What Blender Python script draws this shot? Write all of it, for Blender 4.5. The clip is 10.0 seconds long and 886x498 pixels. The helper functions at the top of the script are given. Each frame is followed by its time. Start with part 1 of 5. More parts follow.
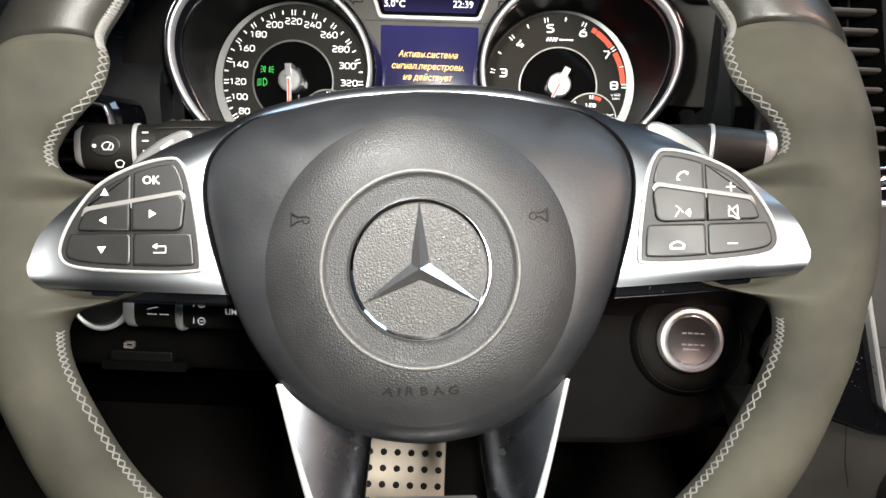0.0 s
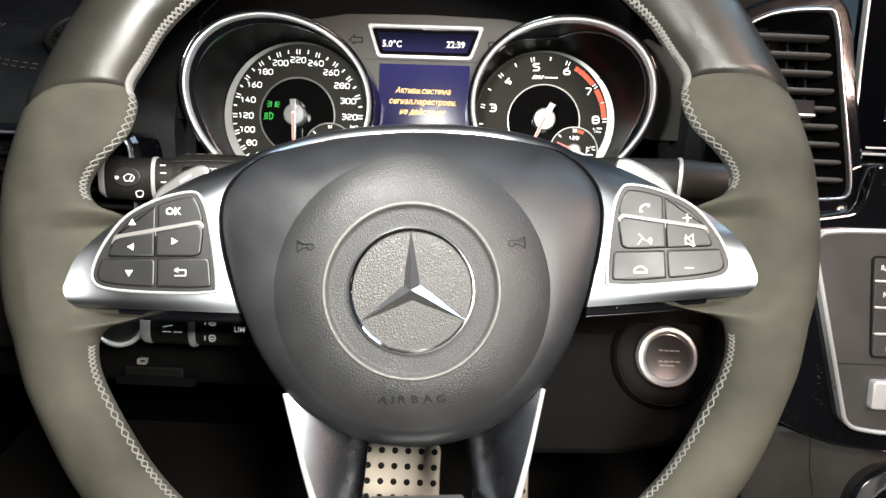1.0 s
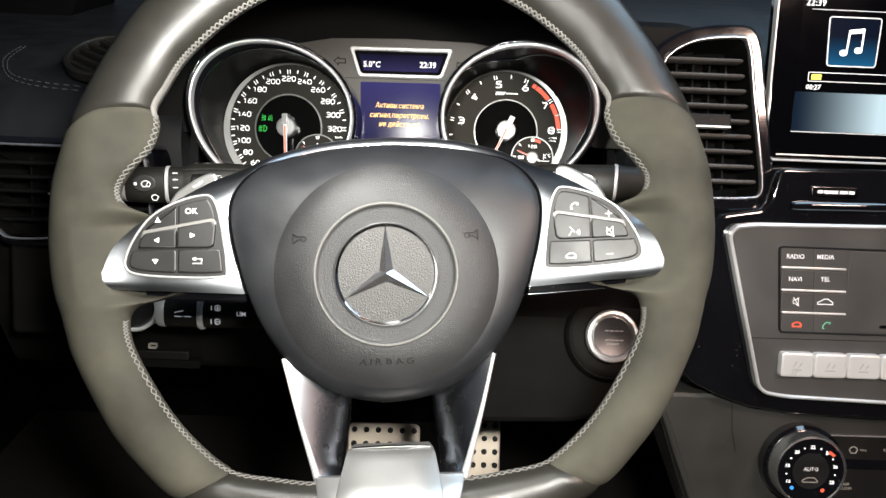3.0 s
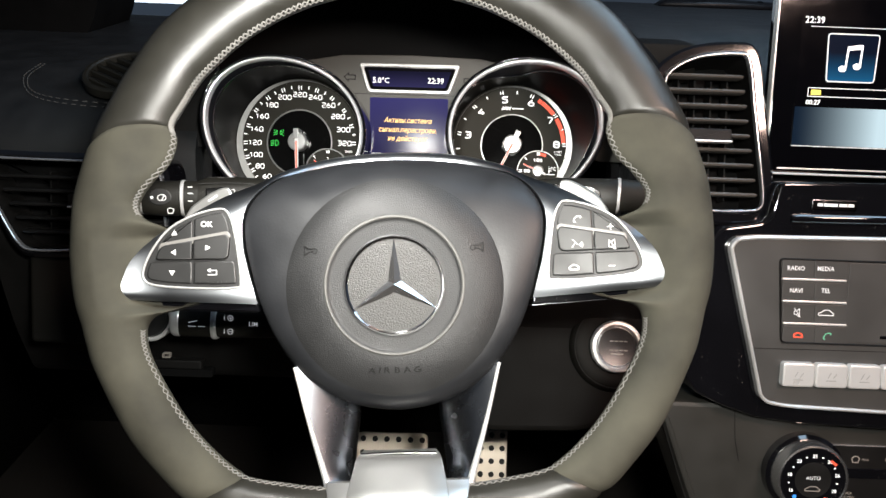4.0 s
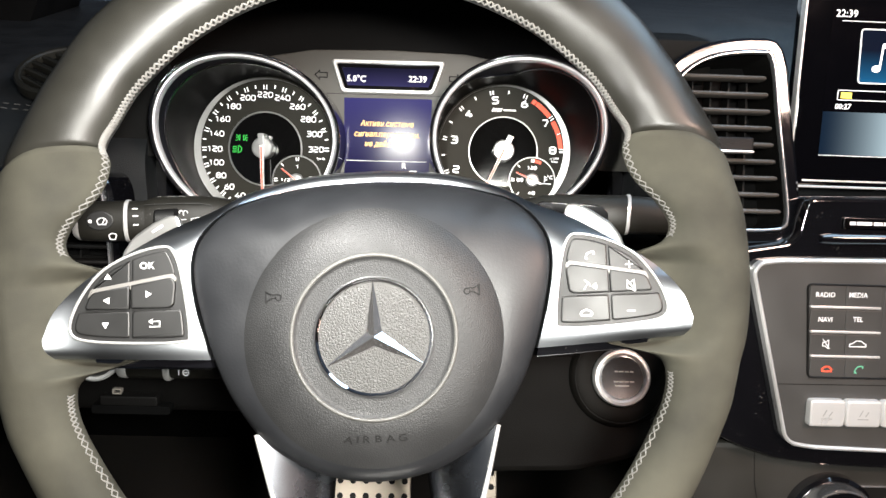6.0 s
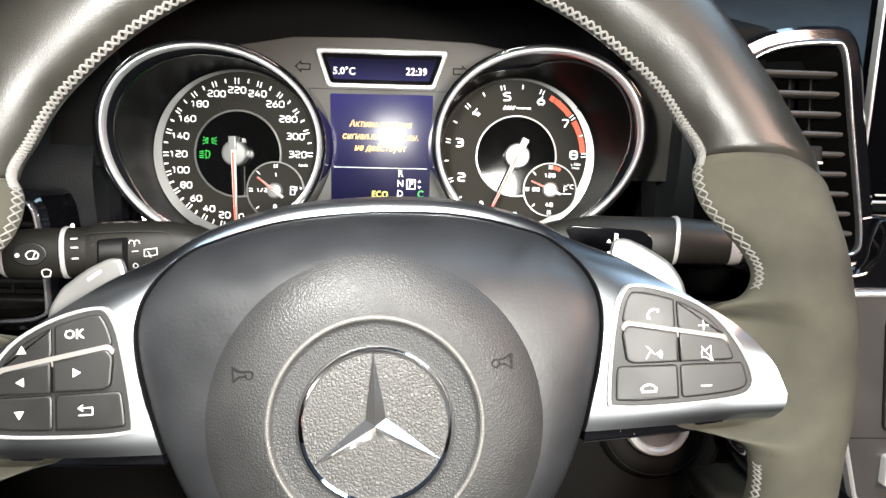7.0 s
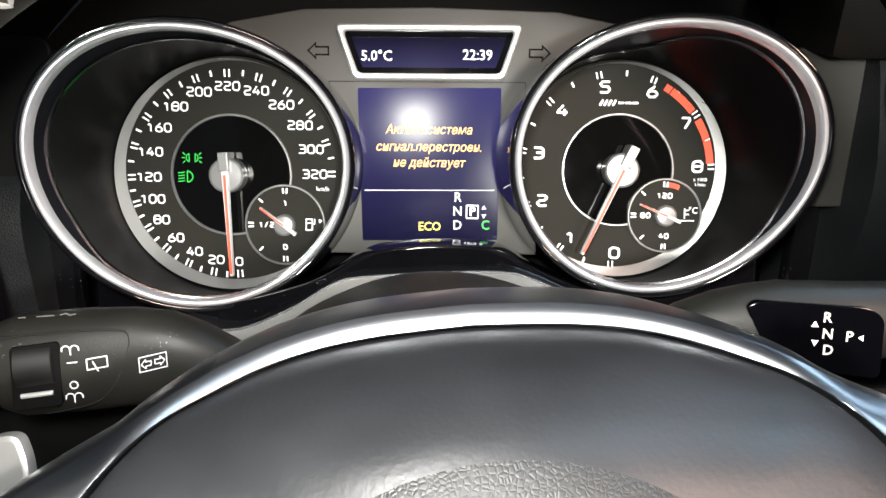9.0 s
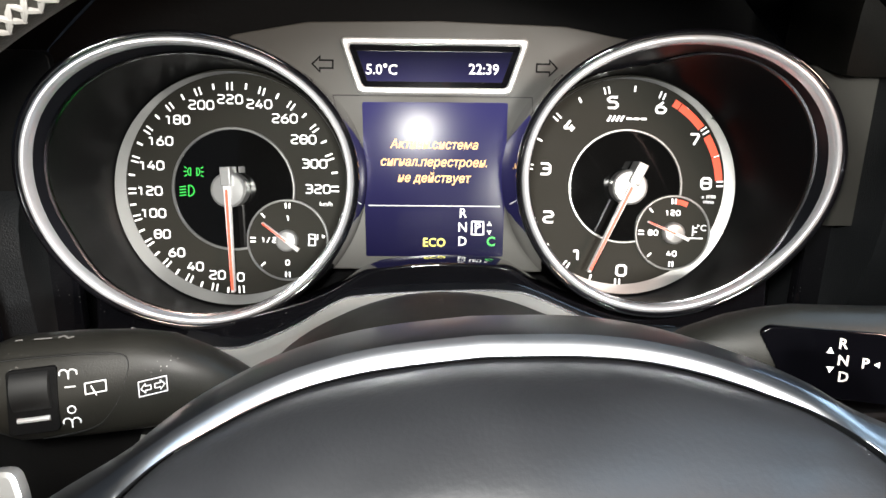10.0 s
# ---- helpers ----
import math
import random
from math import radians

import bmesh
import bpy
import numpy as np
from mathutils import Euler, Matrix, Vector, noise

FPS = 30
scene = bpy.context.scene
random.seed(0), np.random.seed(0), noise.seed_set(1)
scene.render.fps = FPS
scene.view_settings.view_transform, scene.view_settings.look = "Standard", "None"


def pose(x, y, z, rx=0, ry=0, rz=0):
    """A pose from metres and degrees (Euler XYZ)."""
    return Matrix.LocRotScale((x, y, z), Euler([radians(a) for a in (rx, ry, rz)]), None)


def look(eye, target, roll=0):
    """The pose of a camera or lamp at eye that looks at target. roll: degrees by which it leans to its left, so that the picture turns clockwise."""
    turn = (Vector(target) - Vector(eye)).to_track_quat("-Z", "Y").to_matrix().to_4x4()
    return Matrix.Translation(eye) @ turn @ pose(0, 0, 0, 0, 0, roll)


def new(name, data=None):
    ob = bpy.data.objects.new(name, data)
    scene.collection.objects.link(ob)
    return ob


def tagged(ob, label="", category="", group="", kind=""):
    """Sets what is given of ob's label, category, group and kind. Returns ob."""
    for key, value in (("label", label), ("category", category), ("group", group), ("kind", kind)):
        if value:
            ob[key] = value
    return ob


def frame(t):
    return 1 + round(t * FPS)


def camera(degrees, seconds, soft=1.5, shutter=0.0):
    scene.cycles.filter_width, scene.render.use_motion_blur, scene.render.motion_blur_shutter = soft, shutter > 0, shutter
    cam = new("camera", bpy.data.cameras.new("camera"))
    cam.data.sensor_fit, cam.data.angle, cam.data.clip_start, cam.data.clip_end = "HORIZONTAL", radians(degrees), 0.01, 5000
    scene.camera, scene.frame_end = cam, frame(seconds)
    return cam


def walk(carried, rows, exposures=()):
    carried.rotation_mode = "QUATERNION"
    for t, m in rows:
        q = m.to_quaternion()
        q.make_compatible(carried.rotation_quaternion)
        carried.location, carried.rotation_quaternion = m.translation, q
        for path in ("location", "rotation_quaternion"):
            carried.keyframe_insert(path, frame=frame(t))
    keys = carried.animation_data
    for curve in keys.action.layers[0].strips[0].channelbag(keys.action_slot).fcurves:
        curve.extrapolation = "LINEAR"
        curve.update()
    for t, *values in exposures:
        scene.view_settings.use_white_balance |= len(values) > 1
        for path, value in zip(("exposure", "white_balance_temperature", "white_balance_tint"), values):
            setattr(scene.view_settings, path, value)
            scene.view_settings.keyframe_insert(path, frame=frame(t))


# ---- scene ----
cam = camera(61.46, 10.0)
PATH = [
    (0, (0.0094, 0.0019, 0.7841), (0.0138, 1.8530, 0.0269), 2.49),
    (0.5, (0.0116, -0.0149, 0.7907), (0.0158, 1.8455, 0.0568), 2.69),
    (1, (0.0140, -0.0322, 0.7995), (0.0166, 1.8396, 0.0951), 2.54),
    (1.5, (0.0140, -0.0541, 0.8091), (0.0076, 1.8257, 0.1260), 2.09),
    (2, (0.0183, -0.0738, 0.8134), (0.0397, 1.7838, 0.0726), 1.94),
    (2.5, (0.0215, -0.0904, 0.8125), (0.0695, 1.7507, 0.0326), 2.48),
    (3, (0.0242, -0.1074, 0.8206), (0.0623, 1.7683, 0.1276), 2.46),
    (4.5, (0.0252, -0.1200, 0.8263), (0.0342, 1.7673, 0.1643), 2.14),
    (5, (0.0244, -0.1025, 0.8308), (0.0710, 1.7864, 0.1750), 2.86),
    (5.2, (0.0257, -0.0892, 0.8340), (0.0879, 1.7933, 0.1615), 2.59),
    (6.5, (0.0147, -0.0099, 0.8292), (0.1007, 1.8528, 0.1060), 2.44),
    (7, (0.0085, 0.0441, 0.8288), (0.1261, 1.8881, 0.0636), 2.66),
    (7.5, (-0.0085, 0.1048, 0.8234), (0.1108, 1.9180, -0.0121), 3.41),
    (8, (-0.0175, 0.1563, 0.8171), (0.1328, 1.9545, -0.0455), 2.88),
    (8.5, (-0.0227, 0.1803, 0.8126), (0.1046, 1.9775, -0.0557), 1.84),
    (9, (-0.0210, 0.1939, 0.8125), (0.0968, 2.0021, -0.0338), 1.46),
    (9.5, (-0.0226, 0.1988, 0.8137), (0.0929, 2.0050, -0.0374), 1.79),
    (10, (-0.0234, 0.2014, 0.8154), (0.0966, 2.0150, -0.0192), 1.81),
]
walk(cam, [(t, look(eye, target, roll)) for t, eye, target, roll in PATH],
     [(0.0, 0.17), (1.5, 0.3), (2.5, 0.25), (3.0, 0.14), (4.5, 0.06), (5.2, 0.2), (6.5, 0.52), (7.5, 0.52), (8.0, 0.43), (8.6, 0.32), (10.0, 0.43)])

# ---- light: fixed torch stand-ins, an added warm fill, dim cool hall light outside ----
scene.view_settings.exposure = 0.0
world = bpy.data.worlds.new("night_hall")
scene.world = world
world.use_nodes = True
world.node_tree.nodes["Background"].inputs[0].default_value = (0.28, 0.38, 0.54, 1)
world.node_tree.nodes["Background"].inputs[1].default_value = 0.11


def area_lamp(name, place, target, size, size_y, power, colour, spread=180):
    d = bpy.data.lights.new(name, "AREA")
    d.shape, d.size, d.size_y, d.energy, d.color = "RECTANGLE", size, size_y, power, colour
    d.spread = radians(spread)
    ob = new(name, d)
    ob.matrix_world = look(place, target)
    return ob


# two fixed fill lamps stand in for a torch moving with the camera
area_lamp("torch_fill_late", (-0.046, 0.178, 0.858), (0.0, 0.40, 0.66), 0.034, 0.030, 0.80, (1.0, 0.985, 0.94), 125)
area_lamp("torch_fill_early", (0.085, -0.12, 0.89), (0.02, 0.30, 0.42), 0.06, 0.045, 3.4, (1.0, 0.985, 0.92), 150)
# added warm fill inside the cabin, for a pinkish sheen on the pad
area_lamp("warm_side_fill", (0.56, -0.24, 1.20), (0.08, 0.30, 0.66), 0.22, 0.14, 5.2, (1.0, 0.70, 0.58))
area_lamp("hall_light", (0.50, 0.40, 1.32), (0.42, 0.42, 0.6), 0.7, 0.4, 4.6, (0.56, 0.78, 1.0))


# ---- materials ----
def material(name, colour, rough=0.5, metal=0.0, grain=0.0, grain_size=0.002, cells=False, vary=0.15,
             vary_size=0.03, coat=0.0, specular=0.5, wear=0.08, glow=None, glow_strength=0.0):
    """A plain surface with two scales of variation: fine relief and broad stains."""
    m = bpy.data.materials.new(name)
    m.use_nodes = True
    nt = m.node_tree
    n, l = nt.nodes, nt.links
    b = n["Principled BSDF"]
    b.inputs["Metallic"].default_value = metal
    b.inputs["Coat Weight"].default_value = coat
    b.inputs["Coat Roughness"].default_value = 0.04
    b.inputs["Specular IOR Level"].default_value = specular
    co = n.new("ShaderNodeTexCoord")
    big = n.new("ShaderNodeTexNoise")
    big.inputs["Scale"].default_value = 1 / vary_size
    big.inputs["Detail"].default_value = 5
    l.new(co.outputs["Object"], big.inputs["Vector"])
    ramp = n.new("ShaderNodeMapRange")
    ramp.inputs["From Min"].default_value, ramp.inputs["From Max"].default_value = 0.3, 0.7
    ramp.inputs["To Min"].default_value, ramp.inputs["To Max"].default_value = 1 - vary, 1 + vary
    l.new(big.outputs["Fac"], ramp.inputs["Value"])
    mul = n.new("ShaderNodeMix")
    mul.data_type, mul.blend_type = "RGBA", "MULTIPLY"
    mul.inputs["Factor"].default_value = 1
    mul.inputs[6].default_value = (*colour, 1)
    l.new(ramp.outputs["Result"], mul.inputs[7])
    l.new(mul.outputs[2], b.inputs["Base Color"])
    rr = n.new("ShaderNodeMapRange")
    rr.inputs["From Min"].default_value, rr.inputs["From Max"].default_value = 0.3, 0.7
    rr.inputs["To Min"].default_value, rr.inputs["To Max"].default_value = max(0.02, rough - wear), min(1, rough + wear)
    l.new(big.outputs["Fac"], rr.inputs["Value"])
    l.new(rr.outputs["Result"], b.inputs["Roughness"])
    if grain:
        if cells:
            tex = n.new("ShaderNodeTexVoronoi")
            tex.feature = "DISTANCE_TO_EDGE"
            tex.inputs["Randomness"].default_value = 1
            out = tex.outputs["Distance"]
            clip = n.new("ShaderNodeMapRange")
            clip.inputs["From Max"].default_value = 0.28
            l.new(out, clip.inputs["Value"])
            out = clip.outputs["Result"]
        else:
            tex = n.new("ShaderNodeTexNoise")
            tex.inputs["Detail"].default_value = 3
            out = tex.outputs["Fac"]
        tex.inputs["Scale"].default_value = 1 / grain_size
        l.new(co.outputs["Object"], tex.inputs["Vector"])
        bump = n.new("ShaderNodeBump")
        bump.inputs["Strength"].default_value = grain
        bump.inputs["Distance"].default_value = grain_size * 0.3
        l.new(out, bump.inputs["Height"])
        l.new(bump.outputs["Normal"], b.inputs["Normal"])
    if glow:
        b.inputs["Emission Color"].default_value = (*glow, 1)
        b.inputs["Emission Strength"].default_value = glow_strength
    return m


M_LEATHER = material("smooth_leather", (0.0205, 0.0197, 0.0162), 0.36, grain=0.12, grain_size=0.0009, cells=True, vary=0.2)
M_SUEDE = material("suede_leather", (0.050, 0.048, 0.0365), 0.85, grain=0.35, grain_size=0.0006, vary=0.42, vary_size=0.04, specular=0.25)
M_THREAD = material("pale_thread", (0.175, 0.17, 0.158), 0.7, grain=0.3, grain_size=0.0004)
M_DIMTHREAD = material("dim_thread", (0.075, 0.075, 0.072), 0.7, grain=0.3, grain_size=0.0004)
M_COVER = material("grained_cover", (0.0200, 0.0203, 0.0206), 0.48, grain=0.23, grain_size=0.0012, cells=True, vary=0.16, specular=0.36)
# pad's black made darker and bluer: weaker light on the flanks, painted
M_SKIRT_SHADE = material("smooth_cover_shade", (0.0140, 0.0148, 0.0165), 0.42, grain=0.16, grain_size=0.0014, vary=0.14, specular=0.42)
# grey paints the sheen on the black key slope; also a dim print tone
M_SLOPE = material("key_slope", (0.17, 0.165, 0.155), 0.35, vary=0.06)
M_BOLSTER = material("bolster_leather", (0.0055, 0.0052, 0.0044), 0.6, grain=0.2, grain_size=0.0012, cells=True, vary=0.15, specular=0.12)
# darker copy of the bolster leather: shade beside the column put into colour
M_BOLSTER_SHADE = material("knee_bolster_shade", (0.0032, 0.003, 0.0026), 0.65, grain=0.2, grain_size=0.0012, cells=True, vary=0.2, specular=0.1)
M_DISC = material("push_aluminium", (0.56, 0.575, 0.59), 0.19, 0.95, vary=0.06, vary_size=0.05, wear=0.02)
M_SATIN = material("satin_silver", (0.27, 0.283, 0.30), 0.30, 1.0, grain=0.03, grain_size=0.0005, vary=0.04, vary_size=0.3, wear=0.02)
M_CHROME = material("polished_chrome", (0.80, 0.80, 0.82), 0.08, 1.0, vary=0.03, wear=0.03)
M_STAR = material("star_chrome", (0.74, 0.73, 0.73), 0.11, 0.95, vary=0.03, wear=0.03)
M_DARKCHROME = material("dark_chrome", (0.16, 0.16, 0.17), 0.16, 1.0, vary=0.03, wear=0.03)
# darker, bluer than the foot's silver: dark reflections put into colour
M_ARM = material("satin_arm_shade", (0.20, 0.21, 0.23), 0.26, 1.0, vary=0.06, wear=0.03)
M_BRIGHT = material("bright_satin_edge", (0.80, 0.80, 0.79), 0.34, 0.6, vary=0.03)
M_TRIM = material("satin_chrome_trim", (0.66, 0.67, 0.69), 0.24, 0.85, vary=0.03, wear=0.02)
M_SILVER = material("silver_paint", (0.74, 0.74, 0.73), 0.32, 0.45, vary=0.05)
M_FAINT = material("faint_engraving", (0.45, 0.45, 0.44), 0.35, 0.45)
# paler than the pad: wear, and the ridge's highlight put into the colour
M_BEAD = material("worn_lit_bead", (0.085, 0.084, 0.078), 0.42, grain=0.2, grain_size=0.0014, cells=True)
# darker than the pad: relief shading of the embossed marks, put into colour
M_EMBOSS = material("embossed_mark_shade", (0.0095, 0.0095, 0.0095), 0.6, specular=0.2)
M_RING = material("ring_chrome", (0.90, 0.91, 0.93), 0.26, 0.64, vary=0.02, vary_size=0.2, wear=0.01)
M_TUBE = material("tube_black", (0.0026, 0.0026, 0.0029), 0.35, vary=0.05, wear=0.02, specular=0.045)
M_FUNNEL = material("funnel_dark", (0.008, 0.0085, 0.0105), 0.32, 0.0, specular=0.12, vary=0.05, wear=0.02)
M_LIP = material("pale_grey_plastic", (0.40, 0.39, 0.36), 0.36, 0.35, grain=0.1, grain_size=0.0006, vary=0.08)
M_GLOSS = material("piano_black", (0.004, 0.004, 0.005), 0.07, coat=1.0, vary=0.1, wear=0.03)
M_SLEEVE = material("sleeve_black", (0.005, 0.005, 0.006), 0.40, vary=0.1, specular=0.2)
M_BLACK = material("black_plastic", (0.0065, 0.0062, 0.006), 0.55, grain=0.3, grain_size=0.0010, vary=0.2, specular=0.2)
M_BUTTON = material("button_plastic", (0.0072, 0.0072, 0.007), 0.45, grain=0.08, grain_size=0.0006, vary=0.08)
M_STALK = material("stalk_plastic", (0.0125, 0.012, 0.0098), 0.46, grain=0.4, grain_size=0.0006, vary=0.15, specular=0.3)
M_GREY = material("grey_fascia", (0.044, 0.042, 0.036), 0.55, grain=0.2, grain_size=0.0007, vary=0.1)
M_BEZEL = material("screen_bezel", (0.0016, 0.0016, 0.0022), 0.07, coat=0.15, vary=0.1, wear=0.02, specular=0.3)
M_LOWER = material("lower_grey", (0.0185, 0.018, 0.0155), 0.55, grain=0.2, grain_size=0.0007, vary=0.12)
M_FASCIA = material("console_grey", (0.045, 0.044, 0.042), 0.5, grain=0.12, grain_size=0.0006, vary=0.1)
M_DASH = material("dash_leather", (0.0072, 0.0085, 0.0098), 0.6, grain=0.3, grain_size=0.0013, cells=True, vary=0.15)
M_DARK = material("dark_lining", (0.0035, 0.0035, 0.0036), 0.8, grain=0.2, grain_size=0.002, vary=0.3, specular=0.08)
M_CARPET = material("black_carpet", (0.013, 0.010, 0.008), 0.95, grain=0.6, grain_size=0.003, vary=0.35)
M_STEEL = material("brushed_steel", (0.62, 0.54, 0.45), 0.42, 0.75, vary=0.08)
M_RUBBER = material("black_rubber", (0.010, 0.010, 0.010), 0.75, grain=0.2, grain_size=0.001)
M_PADDLE = material("silver_paddle", (0.40, 0.40, 0.39), 0.36, 0.8, vary=0.05)
M_SLAT = material("vent_slat", (0.075, 0.066, 0.058), 0.5, vary=0.12)
M_DIAL = material("dial_face", (0.022, 0.021, 0.017), 0.7, vary=0.06, specular=0.12)
M_DIALIN = material("dial_middle", (0.003, 0.003, 0.003), 0.05, vary=0.1, specular=0.3, wear=0.02)
M_RED = material("red_leather", (0.45, 0.03, 0.02), 0.6, grain=0.2, grain_size=0.0008)
M_MARK = material("white_print", (0.75, 0.75, 0.73), 0.5, glow=(0.9, 0.92, 1.0), glow_strength=0.25)
M_ORANGE_MARK = material("dim_print", (0.3, 0.27, 0.24), 0.5)
M_LIT = material("lit_white", (0.8, 0.8, 0.8), 0.5, glow=(1.0, 0.98, 0.95), glow_strength=0.95)
M_LITRED = material("lit_red", (0.5, 0.05, 0.03), 0.5, glow=(1.0, 0.12, 0.05), glow_strength=0.8)
M_NEEDLE = material("needle_white", (0.60, 0.58, 0.57), 0.3, vary=0.03, glow=(1, 0.9, 0.85), glow_strength=0.12)
M_GEAR = material("gear_print", (0.55, 0.52, 0.47), 0.5, glow=(1.0, 0.94, 0.85), glow_strength=0.45)
M_HUB = material("hub_silver", (0.36, 0.36, 0.355), 0.32, 0.6, vary=0.04)
M_LITGREEN = material("lit_green", (0.02, 0.3, 0.04), 0.5, glow=(0.02, 0.8, 0.08), glow_strength=0.5)
M_LITBLUE = material("lit_blue", (0.02, 0.1, 0.5), 0.5, glow=(0.05, 0.35, 1.0), glow_strength=0.9)
M_AMBER = material("lit_amber", (0.5, 0.3, 0.1), 0.5, glow=(1.0, 0.55, 0.18), glow_strength=1.15)
M_YELLOW = material("lit_yellow", (0.5, 0.45, 0.05), 0.5, glow=(1.0, 0.85, 0.15), glow_strength=0.8)
# faint white glow added to plain silver, brightening the crescents and thin rings
M_CRESCENT = material("silver_crescent", (0.27, 0.27, 0.262), 0.34, 0.9, vary=0.05, glow=(1, 1, 1), glow_strength=0.03)
M_SCREEN = material("screen_glass", (0.0015, 0.0015, 0.0022), 0.09, vary=0.1, wear=0.02, specular=0.3)
M_FILM = material("outside_glow", (0.5, 0.6, 0.7), 0.9, glow=(0.75, 0.88, 1.0), glow_strength=1.6)


def dust(m, size, share):
    """Fine pale specks lying on a dark surface, thicker in some places."""
    n, l = m.node_tree.nodes, m.node_tree.links
    b = n["Principled BSDF"]
    co = n.new("ShaderNodeTexCoord")
    cell, patch = n.new("ShaderNodeTexVoronoi"), n.new("ShaderNodeTexNoise")
    cell.inputs["Scale"].default_value, patch.inputs["Scale"].default_value = 1 / size, 0.12 / size
    l.new(co.outputs["Object"], cell.inputs["Vector"])
    l.new(co.outputs["Object"], patch.inputs["Vector"])
    near, some = (n.new("ShaderNodeMapRange") for _ in range(2))
    near.inputs["From Min"].default_value, near.inputs["From Max"].default_value = 0.16, 0.06
    some.inputs["From Min"].default_value, some.inputs["From Max"].default_value = 0.62 - share, 0.75 - share
    l.new(cell.outputs["Distance"], near.inputs["Value"])
    l.new(patch.outputs["Fac"], some.inputs["Value"])
    mul = n.new("ShaderNodeMath")
    mul.operation = "MULTIPLY"
    l.new(near.outputs["Result"], mul.inputs[0])
    l.new(some.outputs["Result"], mul.inputs[1])
    mix = n.new("ShaderNodeMix")
    mix.data_type = "RGBA"
    l.new(mul.outputs[0], mix.inputs["Factor"])
    l.new(b.inputs["Base Color"].links[0].from_socket, mix.inputs[6])
    mix.inputs[7].default_value = (0.34, 0.33, 0.31, 1)
    l.new(mix.outputs[2], b.inputs["Base Color"])


dust(M_GLOSS, 0.0018, 0.02)
dust(M_STALK, 0.0016, 0.02)


def glow_panel(name, low, high, axis=1, lo=-0.04, hi=0.04, strength=0.6, curve=1.0):
    """A lit display behind glass, whose colour runs from low to high along one local axis."""
    m = material(name, (0.003, 0.003, 0.004), 0.15, vary=0.1, wear=0.02, specular=0.06)
    nt = m.node_tree
    n, l = nt.nodes, nt.links
    b = n["Principled BSDF"]
    co, sep = n.new("ShaderNodeTexCoord"), n.new("ShaderNodeSeparateXYZ")
    l.new(co.outputs["Object"], sep.inputs[0])
    r = n.new("ShaderNodeMapRange")
    r.inputs["From Min"].default_value, r.inputs["From Max"].default_value = lo, hi
    l.new(sep.outputs[axis], r.inputs["Value"])
    p = n.new("ShaderNodeMath")
    p.operation = "POWER"
    p.inputs[1].default_value = curve
    l.new(r.outputs["Result"], p.inputs[0])
    mix = n.new("ShaderNodeMix")
    mix.data_type = "RGBA"
    mix.inputs[6].default_value, mix.inputs[7].default_value = (*low, 1), (*high, 1)
    l.new(p.outputs[0], mix.inputs["Factor"])
    l.new(mix.outputs[2], b.inputs["Emission Color"])
    b.inputs["Emission Strength"].default_value = strength
    return m


# ---- mesh helpers; outlines are in millimetres in a thing's own plane, x right, y up, z towards the driver ----
MM = 0.001


def thing(name, m=None, label="", category="", group="", kind=""):
    ob = new(name)
    ob.empty_display_size = 0.02
    if m is not None:
        ob.matrix_world = m
    return tagged(ob, label, category, group, kind)


def part(name, bm, mat, parent=None, label="", smooth=True, m=None):
    me = bpy.data.meshes.new(name)
    bmesh.ops.recalc_face_normals(bm, faces=bm.faces)
    bm.to_mesh(me)
    bm.free()
    me.materials.append(mat)
    if smooth:
        me.shade_smooth()
        me.set_sharp_from_angle(angle=radians(38))
    ob = new(name, me)
    if parent is not None:
        ob.parent = parent
    if m is not None:
        ob.matrix_basis = m
    return tagged(ob, label)


def mirror(pts):
    return [(-x, y) for x, y in reversed(pts)]


def spline(pts, n=8, closed=True):
    """Points along a Catmull-Rom curve through pts."""
    k, out = len(pts), []
    for i in range(k if closed else k - 1):
        g = [Vector(pts[(i + j) % k] if closed else pts[min(max(i + j, 0), k - 1)]) for j in (-1, 0, 1, 2)]
        for s in range(n):
            u = s / n
            out.append(0.5 * (2 * g[1] + (g[2] - g[0]) * u + (2 * g[0] - 5 * g[1] + 4 * g[2] - g[3]) * u * u
                              + (3 * g[1] - g[0] - 3 * g[2] + g[3]) * u ** 3))
    if not closed:
        out.append(Vector(pts[-1]))
    return [tuple(p) for p in out]


def rounded(pts, r, n=5):
    """A polygon with its corners rounded by about r."""
    out, k = [], len(pts)
    for i in range(k):
        p, a, b = Vector(pts[i]), Vector(pts[i - 1]), Vector(pts[(i + 1) % k])
        d = min(r, (a - p).length * 0.45, (b - p).length * 0.45)
        s, e = p + (a - p).normalized() * d, p + (b - p).normalized() * d
        for j in range(n + 1):
            u = j / n
            out.append(tuple((1 - u) ** 2 * s + 2 * u * (1 - u) * p + u * u * e))
    return out


def area2(pts):
    return sum(a[0] * b[1] - b[0] * a[1] for a, b in zip(pts, pts[1:] + pts[:1]))


def inset(pts, d):
    """The outline moved inwards by d."""
    k, s, out = len(pts), 1 if area2(pts) > 0 else -1, []
    for i in range(k):
        a, p, b = Vector(pts[i - 1]), Vector(pts[i]), Vector(pts[(i + 1) % k])
        e, f = (p - a), (b - p)
        if e.length < 1e-9 or f.length < 1e-9:
            e = f = b - a
        e, f = e.normalized(), f.normalized()
        n = Vector((-e.y - f.y, e.x + f.x)) * s
        n = n.normalized() if n.length > 1e-6 else Vector((-e.y, e.x)) * s
        c = max(0.5, n.dot(Vector((-e.y, e.x)) * s))
        out.append(tuple(p + n * d / c))
    return out


